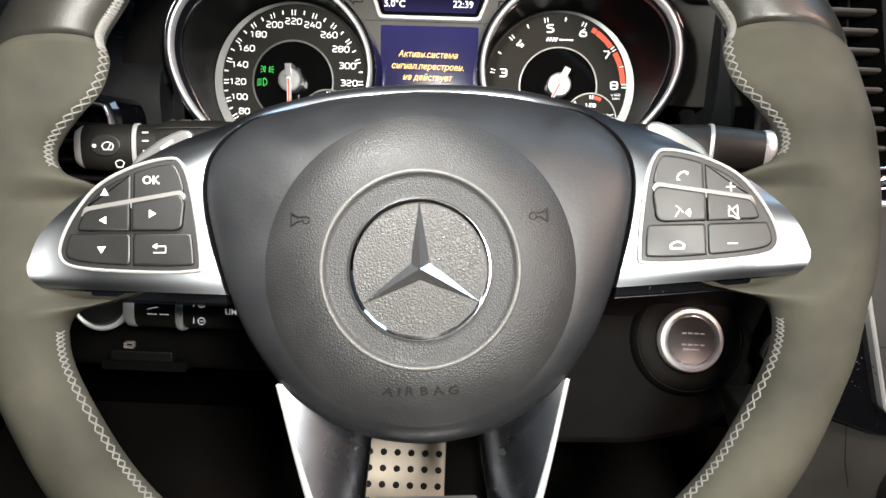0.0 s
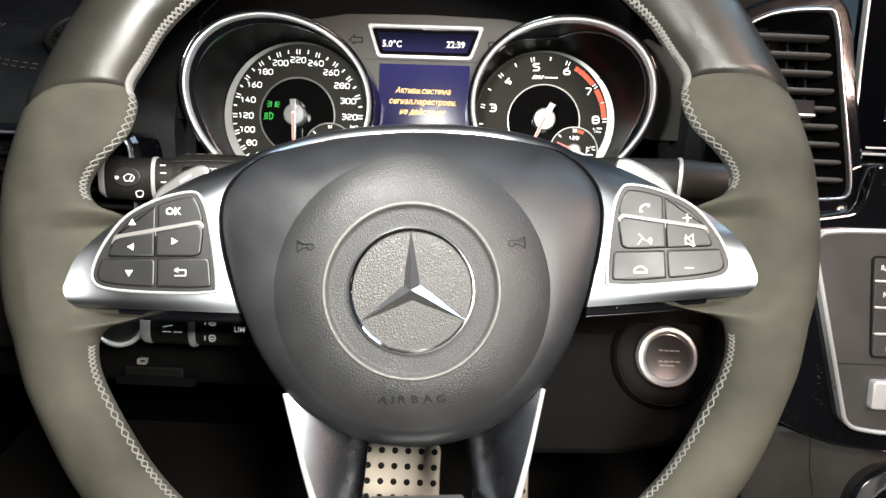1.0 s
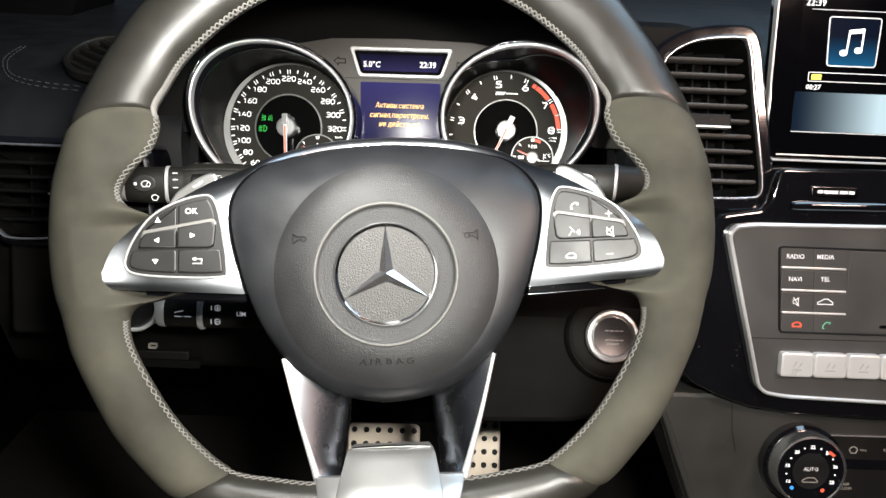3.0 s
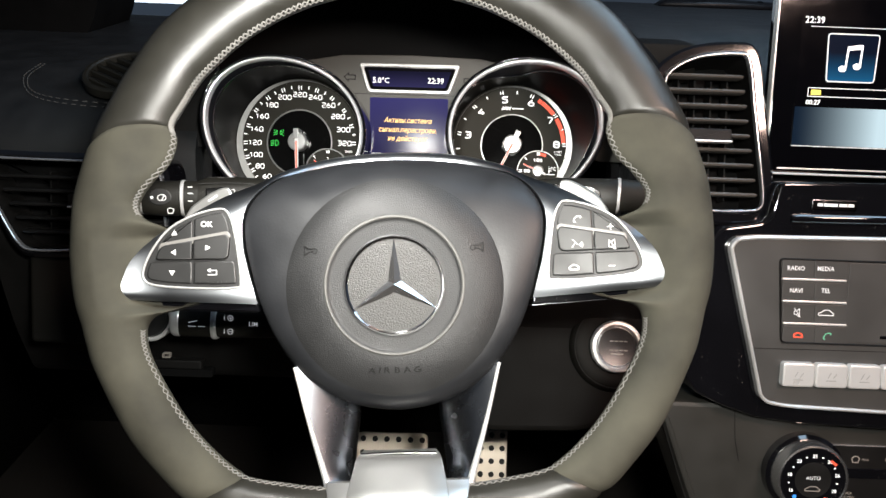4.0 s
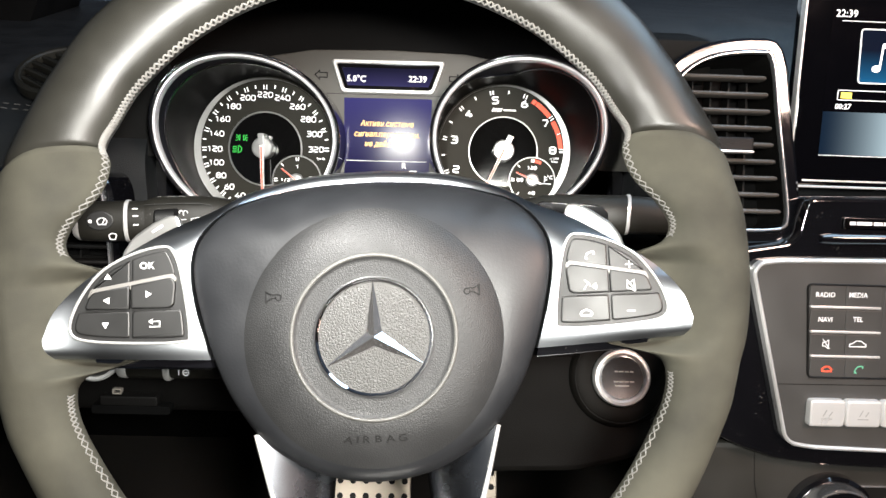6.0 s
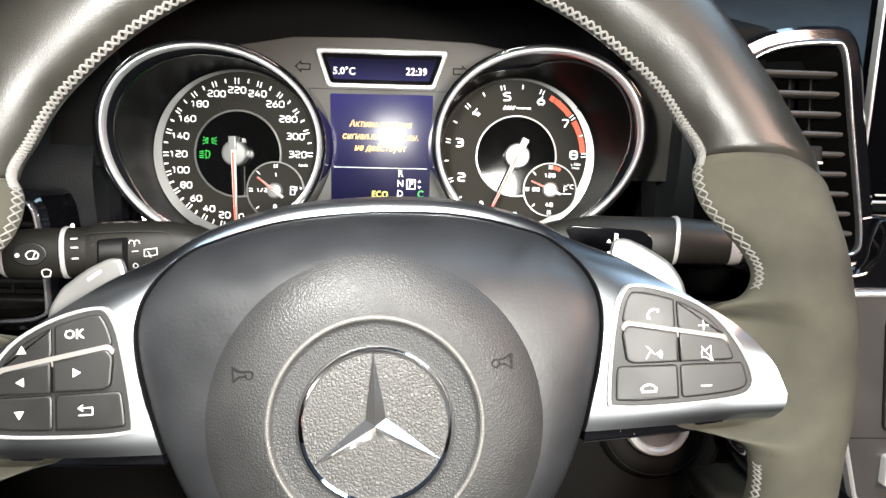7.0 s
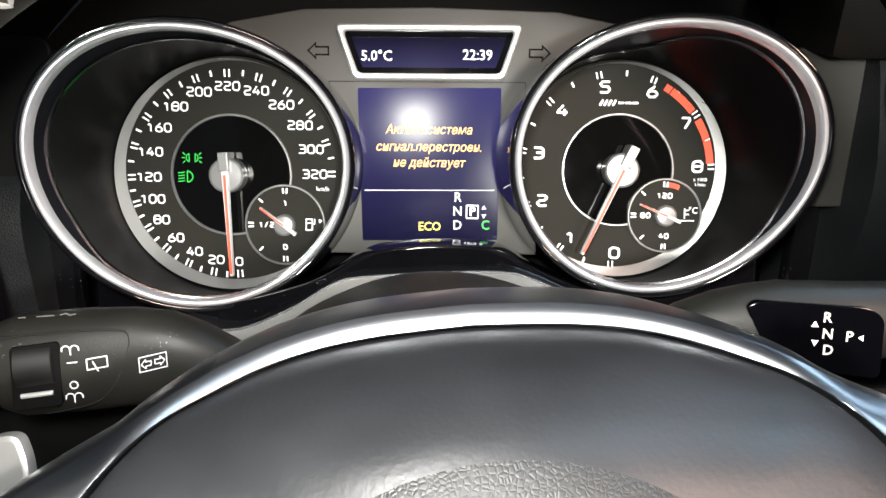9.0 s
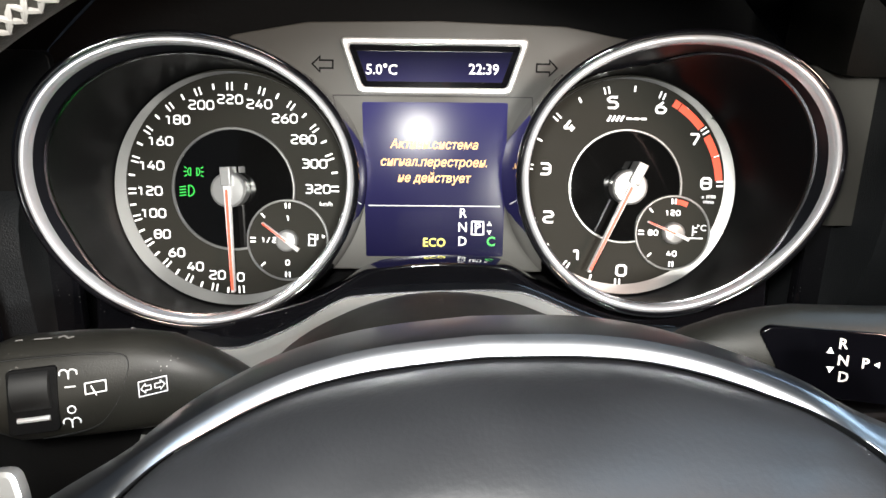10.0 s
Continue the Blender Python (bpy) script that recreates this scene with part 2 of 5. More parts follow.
def clip(pts, a, b, c):
    """The part of a convex outline where a*x + b*y > c."""
    out = []
    for p, q in zip(pts, pts[1:] + pts[:1]):
        u, v = a * p[0] + b * p[1] - c, a * q[0] + b * q[1] - c
        if u >= 0:
            out.append(p)
        if u * v < 0:
            k = u / (u - v)
            out.append((p[0] + k * (q[0] - p[0]), p[1] + k * (q[1] - p[1])))
    return out


def loft(bm, loops, cap0=True, cap1=True):
    """Joins loops of points in mm, all of one count, by quads."""
    rows = [[bm.verts.new((p[0] * MM, p[1] * MM, p[2] * MM)) for p in lp] for lp in loops]
    k = len(rows[0])
    for a, b in zip(rows, rows[1:]):
        for i in range(k):
            bm.faces.new((a[i], a[(i + 1) % k], b[(i + 1) % k], b[i]))
    if cap0:
        bm.faces.new(rows[0][::-1])
    if cap1:
        bm.faces.new(rows[-1])
    return bm


def plate(pts, z0, z1, bevel=0.5, bm=None, crown=0.0):
    """A slab with the outline pts from z0 up to z1, its upper edge rounded."""
    bm = bm or bmesh.new()
    lv = lambda q, z: [(x, y, z) for x, y in q]
    loops = [lv(pts, z0), lv(pts, z1 - bevel)]
    if bevel:
        loops += [lv(inset(pts, bevel * 0.3), z1 - bevel * 0.3), lv(inset(pts, bevel), z1), lv(inset(pts, bevel + 0.2), z1)]
    if crown:
        loops += [lv(inset(pts, bevel + 2 * crown), z1 + crown)]
    return loft(bm, loops)


def band(outer, inner, z0, z1, bevel=0.4, bm=None):
    """A frame between two outlines of one count, from z0 to z1."""
    bm = bm or bmesh.new()
    lv = lambda q, z: [(x, y, z) for x, y in q]
    loops = [lv(inner, z0), lv(inner, z1 - bevel), lv(inset(inner, -bevel), z1), lv(inset(outer, bevel), z1), lv(outer, z1 - bevel), lv(outer, z0)]
    return loft(bm, loops + [loops[0]], False, False)


def circle(cx, cy, r, n=64, ry=None):
    ry = ry or r
    return [(cx + r * math.cos(2 * math.pi * i / n), cy + ry * math.sin(2 * math.pi * i / n)) for i in range(n)]


def disc(cx, cy, r, z0, z1, bevel=0.3, n=48, bm=None):
    return plate(circle(cx, cy, r, n), z0, z1, bevel, bm)


def ring(cx, cy, r1, r0, z0, z1, bevel=0.3, n=64, bm=None):
    return band(circle(cx, cy, r1, n), circle(cx, cy, r0, n), z0, z1, bevel, bm)


def box(x0, x1, y0, y1, z0, z1, bevel=0.3, r=0.5, bm=None):
    return plate(rounded([(x0, y0), (x1, y0), (x1, y1), (x0, y1)], r, 3), z0, z1, bevel, bm)


def tube(path, r, n=8, closed=False, bm=None, flat=1.0):
    """A round bar along points in mm."""
    bm = bm or bmesh.new()
    P, k, loops = [Vector(p) for p in path], len(path), []
    up = Vector((0, 0, 1))
    for i, p in enumerate(P):
        d = (P[(i + 1) % k] - P[i - 1]) if closed else (P[min(i + 1, k - 1)] - P[max(i - 1, 0)])
        d.normalize()
        a = d.cross(up if abs(d.dot(up)) < 0.95 else Vector((1, 0, 0))).normalized()
        b = a.cross(d)
        rad = r(i / (k - 1)) if callable(r) else r
        loops.append([p + a * rad * math.cos(2 * math.pi * j / n) + b * rad * flat * math.sin(2 * math.pi * j / n) for j in range(n)])
    if closed:
        return loft(bm, loops + [loops[0]], False, False)
    return loft(bm, loops)


def lathe(profile, n=40, bm=None, cx=0.0, cy=0.0):
    """A turned body about the local z axis; profile of (radius, z) in mm."""
    bm = bm or bmesh.new()
    loops = [[(cx + r * math.cos(2 * math.pi * i / n), cy + r * math.sin(2 * math.pi * i / n), z) for i in range(n)] for r, z in profile]
    return loft(bm, loops, profile[0][0] > 0.01, profile[-1][0] > 0.01)


def lettering(name, words, size, x, y, z, mat, parent, shear=0.0, width=1.0, bold=0.0, turn=0.0, thick=0.02, align="CENTER"):
    """Raised writing in the plane of its parent; size is the height of the font in mm."""
    cu = bpy.data.curves.new(name, "FONT")
    cu.body, cu.size, cu.align_x, cu.align_y = words, size * MM, align, "CENTER"
    cu.shear, cu.offset, cu.extrude, cu.resolution_u = shear, bold * MM, thick * MM, 2
    tmp = new("lettering_source", cu)
    me = bpy.data.meshes.new_from_object(tmp.evaluated_get(bpy.context.evaluated_depsgraph_get()))
    bpy.data.objects.remove(tmp)
    bpy.data.curves.remove(cu)
    me.materials.clear()
    me.materials.append(mat)
    ob = new(name, me)
    ob.parent = parent
    ob.matrix_basis = pose(x * MM, y * MM, z * MM, 0, 0, turn) @ Matrix.Diagonal((width, 1, 1, 1))
    return ob


def strokes(lines, w, z, bm=None, h=0.06):
    """Flat bars of width w along two-point lines, for ticks and signs."""
    bm = bm or bmesh.new()
    for ln in lines:
        for (x0, y0), (x1, y1) in zip(ln, ln[1:]):
            d = Vector((x1 - x0, y1 - y0))
            q = Vector((-d.y, d.x)).normalized() * w / 2
            e = d.normalized() * w * 0.2
            c = [(x0 + q.x - e.x, y0 + q.y - e.y), (x0 - q.x - e.x, y0 - q.y - e.y), (x1 - q.x + e.x, y1 - q.y + e.y), (x1 + q.x + e.x, y1 + q.y + e.y)]
            loft(bm, [[(a, b, z) for a, b in c], [(a, b, z + h) for a, b in c]])
    return bm


def ribbon(line, w, z, bm, h=0.06):
    """One unbroken flat bar of width w along a line, mitred at its bends."""
    closed = math.dist(line[0], line[-1]) < 1e-6
    P = [Vector(p) for p in (line[:-1] if closed else line)]
    k, sides = len(P), []
    for i, p in enumerate(P):
        d0 = p - P[i - 1] if closed or i else P[1] - P[0]
        d1 = P[(i + 1) % k] - p if closed or i < k - 1 else d0
        n0, n1 = Vector((-d0.y, d0.x)).normalized(), Vector((-d1.y, d1.x)).normalized()
        m = (n0 + n1).normalized()
        sides.append((p + m * w / 2 / max(0.5, m.dot(n0)), p - m * w / 2 / max(0.5, m.dot(n0))))
    rows = [[bm.verts.new(Vector((*q, t)) * MM) for q, t in ((a, z), (a, z + h), (b, z + h), (b, z))] for a, b in sides]
    for r0, r1 in zip(rows, rows[1:] + (rows[:1] if closed else [])):
        for i in range(4):
            bm.faces.new((r0[i], r0[(i + 1) % 4], r1[(i + 1) % 4], r1[i]))
    if not closed:
        bm.faces.new(rows[0])
        bm.faces.new(rows[-1][::-1])
    return bm


def arc(cx, cy, r, a0, a1, n=12):
    return [(cx + r * math.cos(radians(a0 + (a1 - a0) * i / n)), cy + r * math.sin(radians(a0 + (a1 - a0) * i / n))) for i in range(n + 1)]


def block(name, x0, x1, y0, y1, z0, z1, mat, parent=None, bevel=0.004, label="", m=None):
    """A bevelled block in metres, in world axes."""
    bm = bmesh.new()
    bmesh.ops.create_cube(bm, size=1)
    bmesh.ops.scale(bm, vec=(x1 - x0, y1 - y0, z1 - z0), verts=bm.verts)
    bmesh.ops.translate(bm, vec=((x0 + x1) / 2, (y0 + y1) / 2, (z0 + z1) / 2), verts=bm.verts)
    if bevel:
        bmesh.ops.bevel(bm, geom=bm.edges[:], offset=bevel, segments=2, affect="EDGES", profile=0.6)
    return part(name, bm, mat, parent, label, True, m)


# ---- the cabin's shell ----
def structure(ob, label, category=""):
    return tagged(ob, label, category or "structure", kind="structure")


structure(block("floor", -0.70, 1.45, -1.2, 1.10, 0.06, 0.10, M_CARPET, bevel=0), "black carpeted car floor", "floor")
structure(block("ceiling", -0.70, 1.45, -1.2, 0.15, 1.36, 1.40, M_DASH, bevel=0), "dark roof lining of the cabin", "ceiling")
structure(block("wall_left", -0.70, -0.62, -1.2, 1.10, 0.10, 0.80, M_DARK, bevel=0.01), "dark lower door wall", "wall")
structure(block("wall_right", 1.37, 1.45, -1.2, 1.10, 0.10, 0.86, M_DARK, bevel=0.01), "dark far door wall", "wall")
structure(block("wall_front", -0.62, 1.37, 0.98, 1.10, 0.10, 0.74, M_DARK, bevel=0.01), "dark bulkhead behind the footwell", "wall")
structure(block("wall_rear", -0.70, 1.45, -1.28, -1.2, 0.06, 1.40, M_DARK, bevel=0), "dark rear wall of the cabin", "wall")

bm = bmesh.new()
o = [(-700, 690), (-430, 728), (-398, 752), (-380, 790), (-374, 840), (-372, 1390), (-700, 1390)]
loft(bm, [[(x, y, z) for x, z in rounded(o, 20)] for y in (790, 900)])
structure(part("pillar_trim", bm, M_DARK), "dark pillar trim beside the windscreen", "pillar")

# ---- dashboard ----
dash = thing("dashboard", label="black leather dashboard with grey fascia plates", category="dashboard")


def profile_bar(name, outline, x0, x1, mat, parent, label="", n=2):
    """A bar along x whose section is an outline of (y, z) in metres."""
    bm = bmesh.new()
    loft(bm, [[(x * 1000, y * 1000, z * 1000) for y, z in outline] for x in np.linspace(x0, x1, n)])
    return part(name, bm, mat, parent, label)


# upper pad on the passenger's side and at the door side
sec = rounded([(0.475, 0.700), (0.505, 0.772), (0.56, 0.797), (0.97, 0.815), (0.97, 0.62), (0.50, 0.62)], 0.03)
profile_bar("upper_pad", sec, 0.18, 1.37, M_DASH, dash, "blue-black leather upper pad")
sec = rounded([(0.49, 0.695), (0.53, 0.725), (0.60, 0.740), (0.97, 0.775), (0.97, 0.60), (0.49, 0.60)], 0.025)
profile_bar("upper_pad", sec, -0.62, -0.18, M_DASH, dash, "blue-black leather upper pad")
profile_bar("top_cover", [(0.64, 0.780), (0.67, 0.812), (0.97, 0.815), (0.97, 0.70), (0.64, 0.70)], -0.18, 0.18, M_DASH, dash)
# lower bolster, leaning, above the footwell
sec = rounded([(0.432, 0.640), (0.452, 0.540), (0.470, 0.488), (0.50, 0.480), (0.52, 0.50), (0.50, 0.595)], 0.012)
profile_bar("knee_panel", sec, -0.33, 0.255, M_BLACK, dash, "black plastic panel under the wheel")
sec = rounded([(0.56, 0.615), (0.56, 0.58), (0.80, 0.50), (0.975, 0.44), (0.975, 0.615)], 0.01)
profile_bar("cross_shelf", sec, -0.6, 1.3, M_DARK, dash)
# fascia plates beside the instruments
for s in (-1, 1):
    bm = bmesh.new()
    e = 168 if s < 0 else 154
    o = [(s * e, 0), (s * 211, 0), (s * 193, 62), (s * 187, 70), (s * (e - 7), 70)]
    plate(rounded(o, 6), -4, 0, 0.8, bm)
    # door-side copy in black: weaker light on that side put into its colour
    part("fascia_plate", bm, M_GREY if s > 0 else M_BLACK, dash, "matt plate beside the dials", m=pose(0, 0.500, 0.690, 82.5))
    bm = bmesh.new()
    o = [(s * 168, -62), (s * 216, -62), (s * 216, -3), (s * 168, -3)]
    plate(rounded(o, 5), -6, 0, 1, bm)
    part("recess_panel", bm, M_GLOSS, dash, "gloss black recess under the plate", m=pose(0, 0.515, 0.690, 82.5))

# stitched leather brow over the plate on the console's side
block("fascia_brow", 0.150, 0.225, 0.485, 0.54, 0.758, 0.790, M_BOLSTER, dash, 0.006, "stitched black leather brow")
bm = bmesh.new()
for i in range(10):
    for z in (765, 770):
        tube([(174 + 3.6 * i, 484.8, z), (176.4 + 3.6 * i, 484.8, z - 0.4)], 0.45, 5, bm=bm)
tagged(part("brow_stitching", bm, M_DIMTHREAD, dash, "grey double seam"), kind="stuff")


# ---- steering wheel ----
WHEEL = pose(0.0015, 0.268, 0.6665, 64) @ pose(0, 0, 0, 0, 0, 3.5)
wheel = thing("steering_wheel", WHEEL, "flat-bottomed steering wheel in leather and olive-grey suede with silver spokes", "steering wheel")

# half outline of the rim from the top down: outer and inner edge
RIM = [(0, 212, 0, 175), (50, 205.5, 43, 168.5), (95, 187, 80, 150.5), (131, 159, 108, 126), (152, 130, 121, 106), (163, 110, 126.5, 96),
       (171.5, 92, 125.8, 87), (178, 70, 131, 73), (181.5, 55, 142.5, 58), (182.5, 43, 146.2, 49), (182.8, 35, 142, 41.2), (182.8, 28, 130, 36.8),
       (182.5, 19, 112, 32), (181.5, 9, 106, 14), (180, -1, 110, -5), (177.8, -10, 124, -10.4), (175, -18, 136.5, -14.8), (171.8, -29, 140.4, -23),
       (166.5, -44, 136.5, -39), (148, -79, 120, -67.5), (130, -101, 104, -87), (114, -116, 84.5, -102.5), (87, -131, 62, -107.5), (48, -140, 38, -110.5), (0, -143, 0, -112)]
full = [tuple(map(float, p)) for p in RIM] + [(-a, b, -c, d) for a, b, c, d in reversed(RIM[1:-1])]
ST = 10
outer_edge = spline([(a, b) for a, b, c, d in full], ST)
inner_edge = spline([(c, d) for a, b, c, d in full], ST)
NR = len(outer_edge)


def rim_section(u, ang, grow=0.0):
    """A point on the rim at station u; ang 0 is the outer edge, 90 the front, 180 the inner edge."""
    i = math.floor(u)
    k = u - i
    o = Vector(outer_edge[i % NR]).lerp(Vector(outer_edge[(i + 1) % NR]), k)
    n = Vector(inner_edge[i % NR]).lerp(Vector(inner_edge[(i + 1) % NR]), k)
    h = o - n
    wide = h.length
    h.normalize()
    a = radians(ang)
    ca, sa = math.cos(a), math.sin(a)
    reach = abs(ca) ** 0.92
    # beside the spokes the cover runs on inwards as a low web behind the crest of the rim
    outer = min(wide / 2, 18.5)
    inner = wide - outer
    web = min(1.0, max(0.0, (inner - 19) / 28))
    web = web * web * (3 - 2 * web)
    q = o - h * outer + h * ((outer + grow) * reach if ca > 0 else -(inner + grow) * reach)
    z = -5 + (14.5 + grow) * sa
    if ca < 0 and sa > 0 and web > 0:
        d = inner * reach
        low = -14 + 23.5 * (0.5 + 0.5 * math.cos(math.pi * min(d, 29) / 29)) - 8 * (1 - min(1, sa / 0.3)) ** 2
        z += (low - z) * web
    return (q.x, q.y, z)


def rim_piece(name, u0, u1, mat, grow, label, n=72, lean0=0, lean1=0):
    """A covered stretch of the rim; lean slants the seam at either end, lower on the outer edge."""
    bm = bmesh.new()
    loops = []
    for j in range(n + 1):
        f = j / n
        g = grow - 1.2 * max(0, 1 - min(j, n - j) / 1.6)
        lp = []
        for k in range(40):
            a = 360 * k / 40
            slant = (2.4 + 6.0 * math.cos(radians(a))) * (lean0 * (1 - f) ** 6 + lean1 * f ** 6)
            lp.append(rim_section(u0 + (u1 - u0) * f + slant, a, g))
        loops.append(lp)
    loft(bm, loops)
    return part(name, bm, mat, wheel, label)


SEAM_HI, SEAM_LO = 5.6 * ST, 21.05 * ST
rim_piece("rim_top", -SEAM_HI, SEAM_HI, M_LEATHER, 0.0, "smooth dark leather rim section", 110, -1, 1)
rim_piece("grip", SEAM_HI, SEAM_LO, M_SUEDE, 0.3, "olive-grey suede grip", 170, 1, 0)
rim_piece("grip", NR - SEAM_LO, NR - SEAM_HI, M_SUEDE, 0.3, "olive-grey suede grip", 170, 0, -1)
rim_piece("rim_bottom", SEAM_LO, NR - SEAM_LO, M_LEATHER, 0.0, "smooth dark leather flat bottom")
bm = bmesh.new()
loft(bm, [[rim_section(u, 360 * k / 28, 0.5) for k in range(28)] for u in (-0.75, -0.6, 0.6, 0.75)])
part("centre_mark", bm, M_RED, wheel, "red centre band on the rim")


def stitching(u0, u1, count, name, thick=0.34):
    """Zigzag stitches along the inner front edge of the rim."""
    bm = bmesh.new()
    step = (u1 - u0) / count
    at = lambda u, g: Vector(rim_section(u, g, 0.35))
    plump = lambda u: thick * (0.55 + 0.75 * math.sin(math.pi * u))
    for j in range(count):
        a = u0 + step * j
        for g, h, lift in ((158, 177, 0.35), (177, 158, 0.1)):
            for b0, p, q in ((0.0, g, h), (0.5, h, g)):
                mid = at(a + (b0 + 0.25) * step, 167.5)
                out = Vector((0, 0, lift))
                path = [at(a + (b0 - 0.03) * step, p), at(a + b0 * step, p).lerp(mid, 0.45) + out, mid + out, at(a + (b0 + 0.5) * step, q).lerp(mid, 0.45) + out, at(a + (b0 + 0.53) * step, q)]
                tube(path, plump, 6, bm=bm)
    return tagged(part(name, bm, M_THREAD, wheel, "pale grey cross stitching"), kind="stuff")


stitching(1.2, SEAM_HI, 34, "stitching", 0.52)
stitching(NR - SEAM_HI, NR - 1.2, 34, "stitching", 0.52)
stitching(SEAM_HI, 9.7 * ST, 9, "stitching")
stitching(16.9 * ST, SEAM_LO, 16, "stitching")
stitching(NR - 9.7 * ST, NR - SEAM_HI, 9, "stitching")
stitching(NR - SEAM_LO, NR - 16.9 * ST, 16, "stitching")
stitching(SEAM_LO, 23.9 * ST, 8, "stitching")
stitching(NR - 23.9 * ST, NR - SEAM_LO, 8, "stitching")

# airbag cover: a domed pad with a dished middle, set far back along its upper edge (x, y, depth of the edge)
PAD = [(0, 82, -54), (22, 81, -53), (37, 79.2, -50), (50, 76, -45), (62, 71.5, -37.5), (70, 67.5, -30), (78, 60, -22), (84.5, 50, -16.5), (87, 40, -13.5), (86.5, 28, -12),
       (83, 11, -12), (77.5, -9, -13), (69.5, -28, -15), (56.5, -47.5, -18), (42, -59, -20), (23.5, -67.5, -21), (0, -71, -22)]
pad_outline = spline(PAD + [(-x, y, z) for x, y, z in reversed(PAD[1:-1])], 6)
DOME = 62.0


def pad_height(r):
    """Height of the pad inside the dome's edge."""
    if r < 29.5:
        return -1.5
    if r < 36.2:
        return -1.5 + 0.5 * (r - 29.5) / 6.7
    if r < 38.4:
        u = (r - 36.2) / 2.2
        return -1.0 + 1.0 * u * u * (3 - 2 * u)
    u = (r - 38.4) / (DOME - 38.4)
    return -5.6 * u * u - 0.6 * u ** 6


bm = bmesh.new()
loops = []
for r in (0.5, 15, 26, 28, 29.5, 31, 33, 35, 36.2, 36.8, 37.4, 38, 38.4, 39.2, 40.5, 44, 48, 52, 55, 57, 58.5, 60, 61, DOME):
    loops.append([(r * math.cos(math.atan2(y, x)), r * math.sin(math.atan2(y, x)), pad_height(r)) for x, y, z in pad_outline])
face_loops, loops = loops, loops[-1:]
for k in (0.06, 0.14, 0.24, 0.36, 0.48, 0.6, 0.72, 0.84, 0.94, 1.0):
    lp = []
    for x, y, ze in pad_outline:
        e = math.hypot(x, y)
        r = DOME + (e - DOME) * math.sin(k * math.pi / 2) ** 0.9
        z = -6.2 + (ze + 6.2) * (0.42 * k + 0.58 * (1 - math.cos(k * math.pi / 2)))
        lp.append((x * r / e, y * r / e, z))
    loops.append(lp)
loops.append([(x * 1.004, y * 1.004, z - 3) for x, y, z in pad_outline])
loops.append([(x * 0.97, y * 0.97, z - 25) for x, y, z in pad_outline])
loft(bm, loops, False, True)
pad = part("airbag_cover", bm, M_SKIRT_SHADE, wheel, "black airbag cover, its smooth flanks darkened for shade")
part("grained_face", loft(bmesh.new(), face_loops, True, False), M_COVER, pad, "black grained domed face")
part("moulded_ring", tube([(38.8 * math.cos(t), 38.8 * math.sin(t), -0.35) for t in [2 * math.pi * i / 120 for i in range(120)]], 1.05, 10, True), M_BEAD, pad, "worn raised ring with its highlight painted in")
part("emblem_ring", ring(0, 0, 28.6, 26.2, -3.0, 0.6, 1.0, 96), M_CHROME, pad, "chrome ring of the emblem")
part("emblem_plate", disc(0, 0, 26.4, -3.0, -1.15, 0.1), material("emblem_grain", (0.042, 0.042, 0.040), 0.47, 0.1, grain=0.38, grain_size=0.0014, cells=True, vary=0.1), pad, "grey grained emblem plate")
bm = bmesh.new()
tip, notch = 26.2, 4.6
top = bm.verts.new((0, 0, 2.2 * MM))
pts = []
for i in range(6):
    r, a = (tip, 90 + 60 * i) if i % 2 == 0 else (notch, 90 + 60 * i)
    pts.append(bm.verts.new((r * MM * math.cos(radians(a)), r * MM * math.sin(radians(a)), (-0.5 if i % 2 == 0 else -1.4) * MM)))
for i in range(6):
    bm.faces.new((top, pts[i], pts[(i + 1) % 6]))
bm.faces.new(pts[::-1])
part("emblem_star", bm, M_STAR, pad, "polished three-pointed emblem", smooth=False)
for ch, x in zip("AIRBAG", (-13.2, -9.0, -5.0, 0.6, 6.2, 12.0)):
    y = -47.4
    r = math.hypot(x, y)
    fall = (pad_height(r + 0.5) - pad_height(r - 0.5))
    ob = lettering("airbag_letter", ch, 4.7, 0, 0, 0, M_EMBOSS, pad, width=1.45, bold=0.1, thick=0.25)
    n = Vector((-fall * x / r, -fall * y / r, 1)).normalized()
    ob.matrix_basis = Matrix.Translation(Vector((x, y, pad_height(r) + 0.05)) * MM) @ n.to_track_quat("Z", "Y").to_matrix().to_4x4() @ Matrix.Diagonal((1.3, 1, 1, 1))
for s in (-1, 1):
    bm = strokes([[(-s * x, y) for x, y in ln] for ln in ([(-4.2, 2.6), (-4.2, -2.6)], [(-4.2, 2.6), (-1.5, 0.9), (2, 0.8)], [(-4.2, -2.6), (-1.5, -0.9), (0.4, -0.8)],
                  arc(2, -0.6, 1.4, 90, -200))], 0.55, 0, h=0.4)
    part("horn_sign", bm, M_EMBOSS, pad, m=pose(s * 46.5 * MM, 20.6 * MM, -1.5 * MM, 0, s * 9, 0))

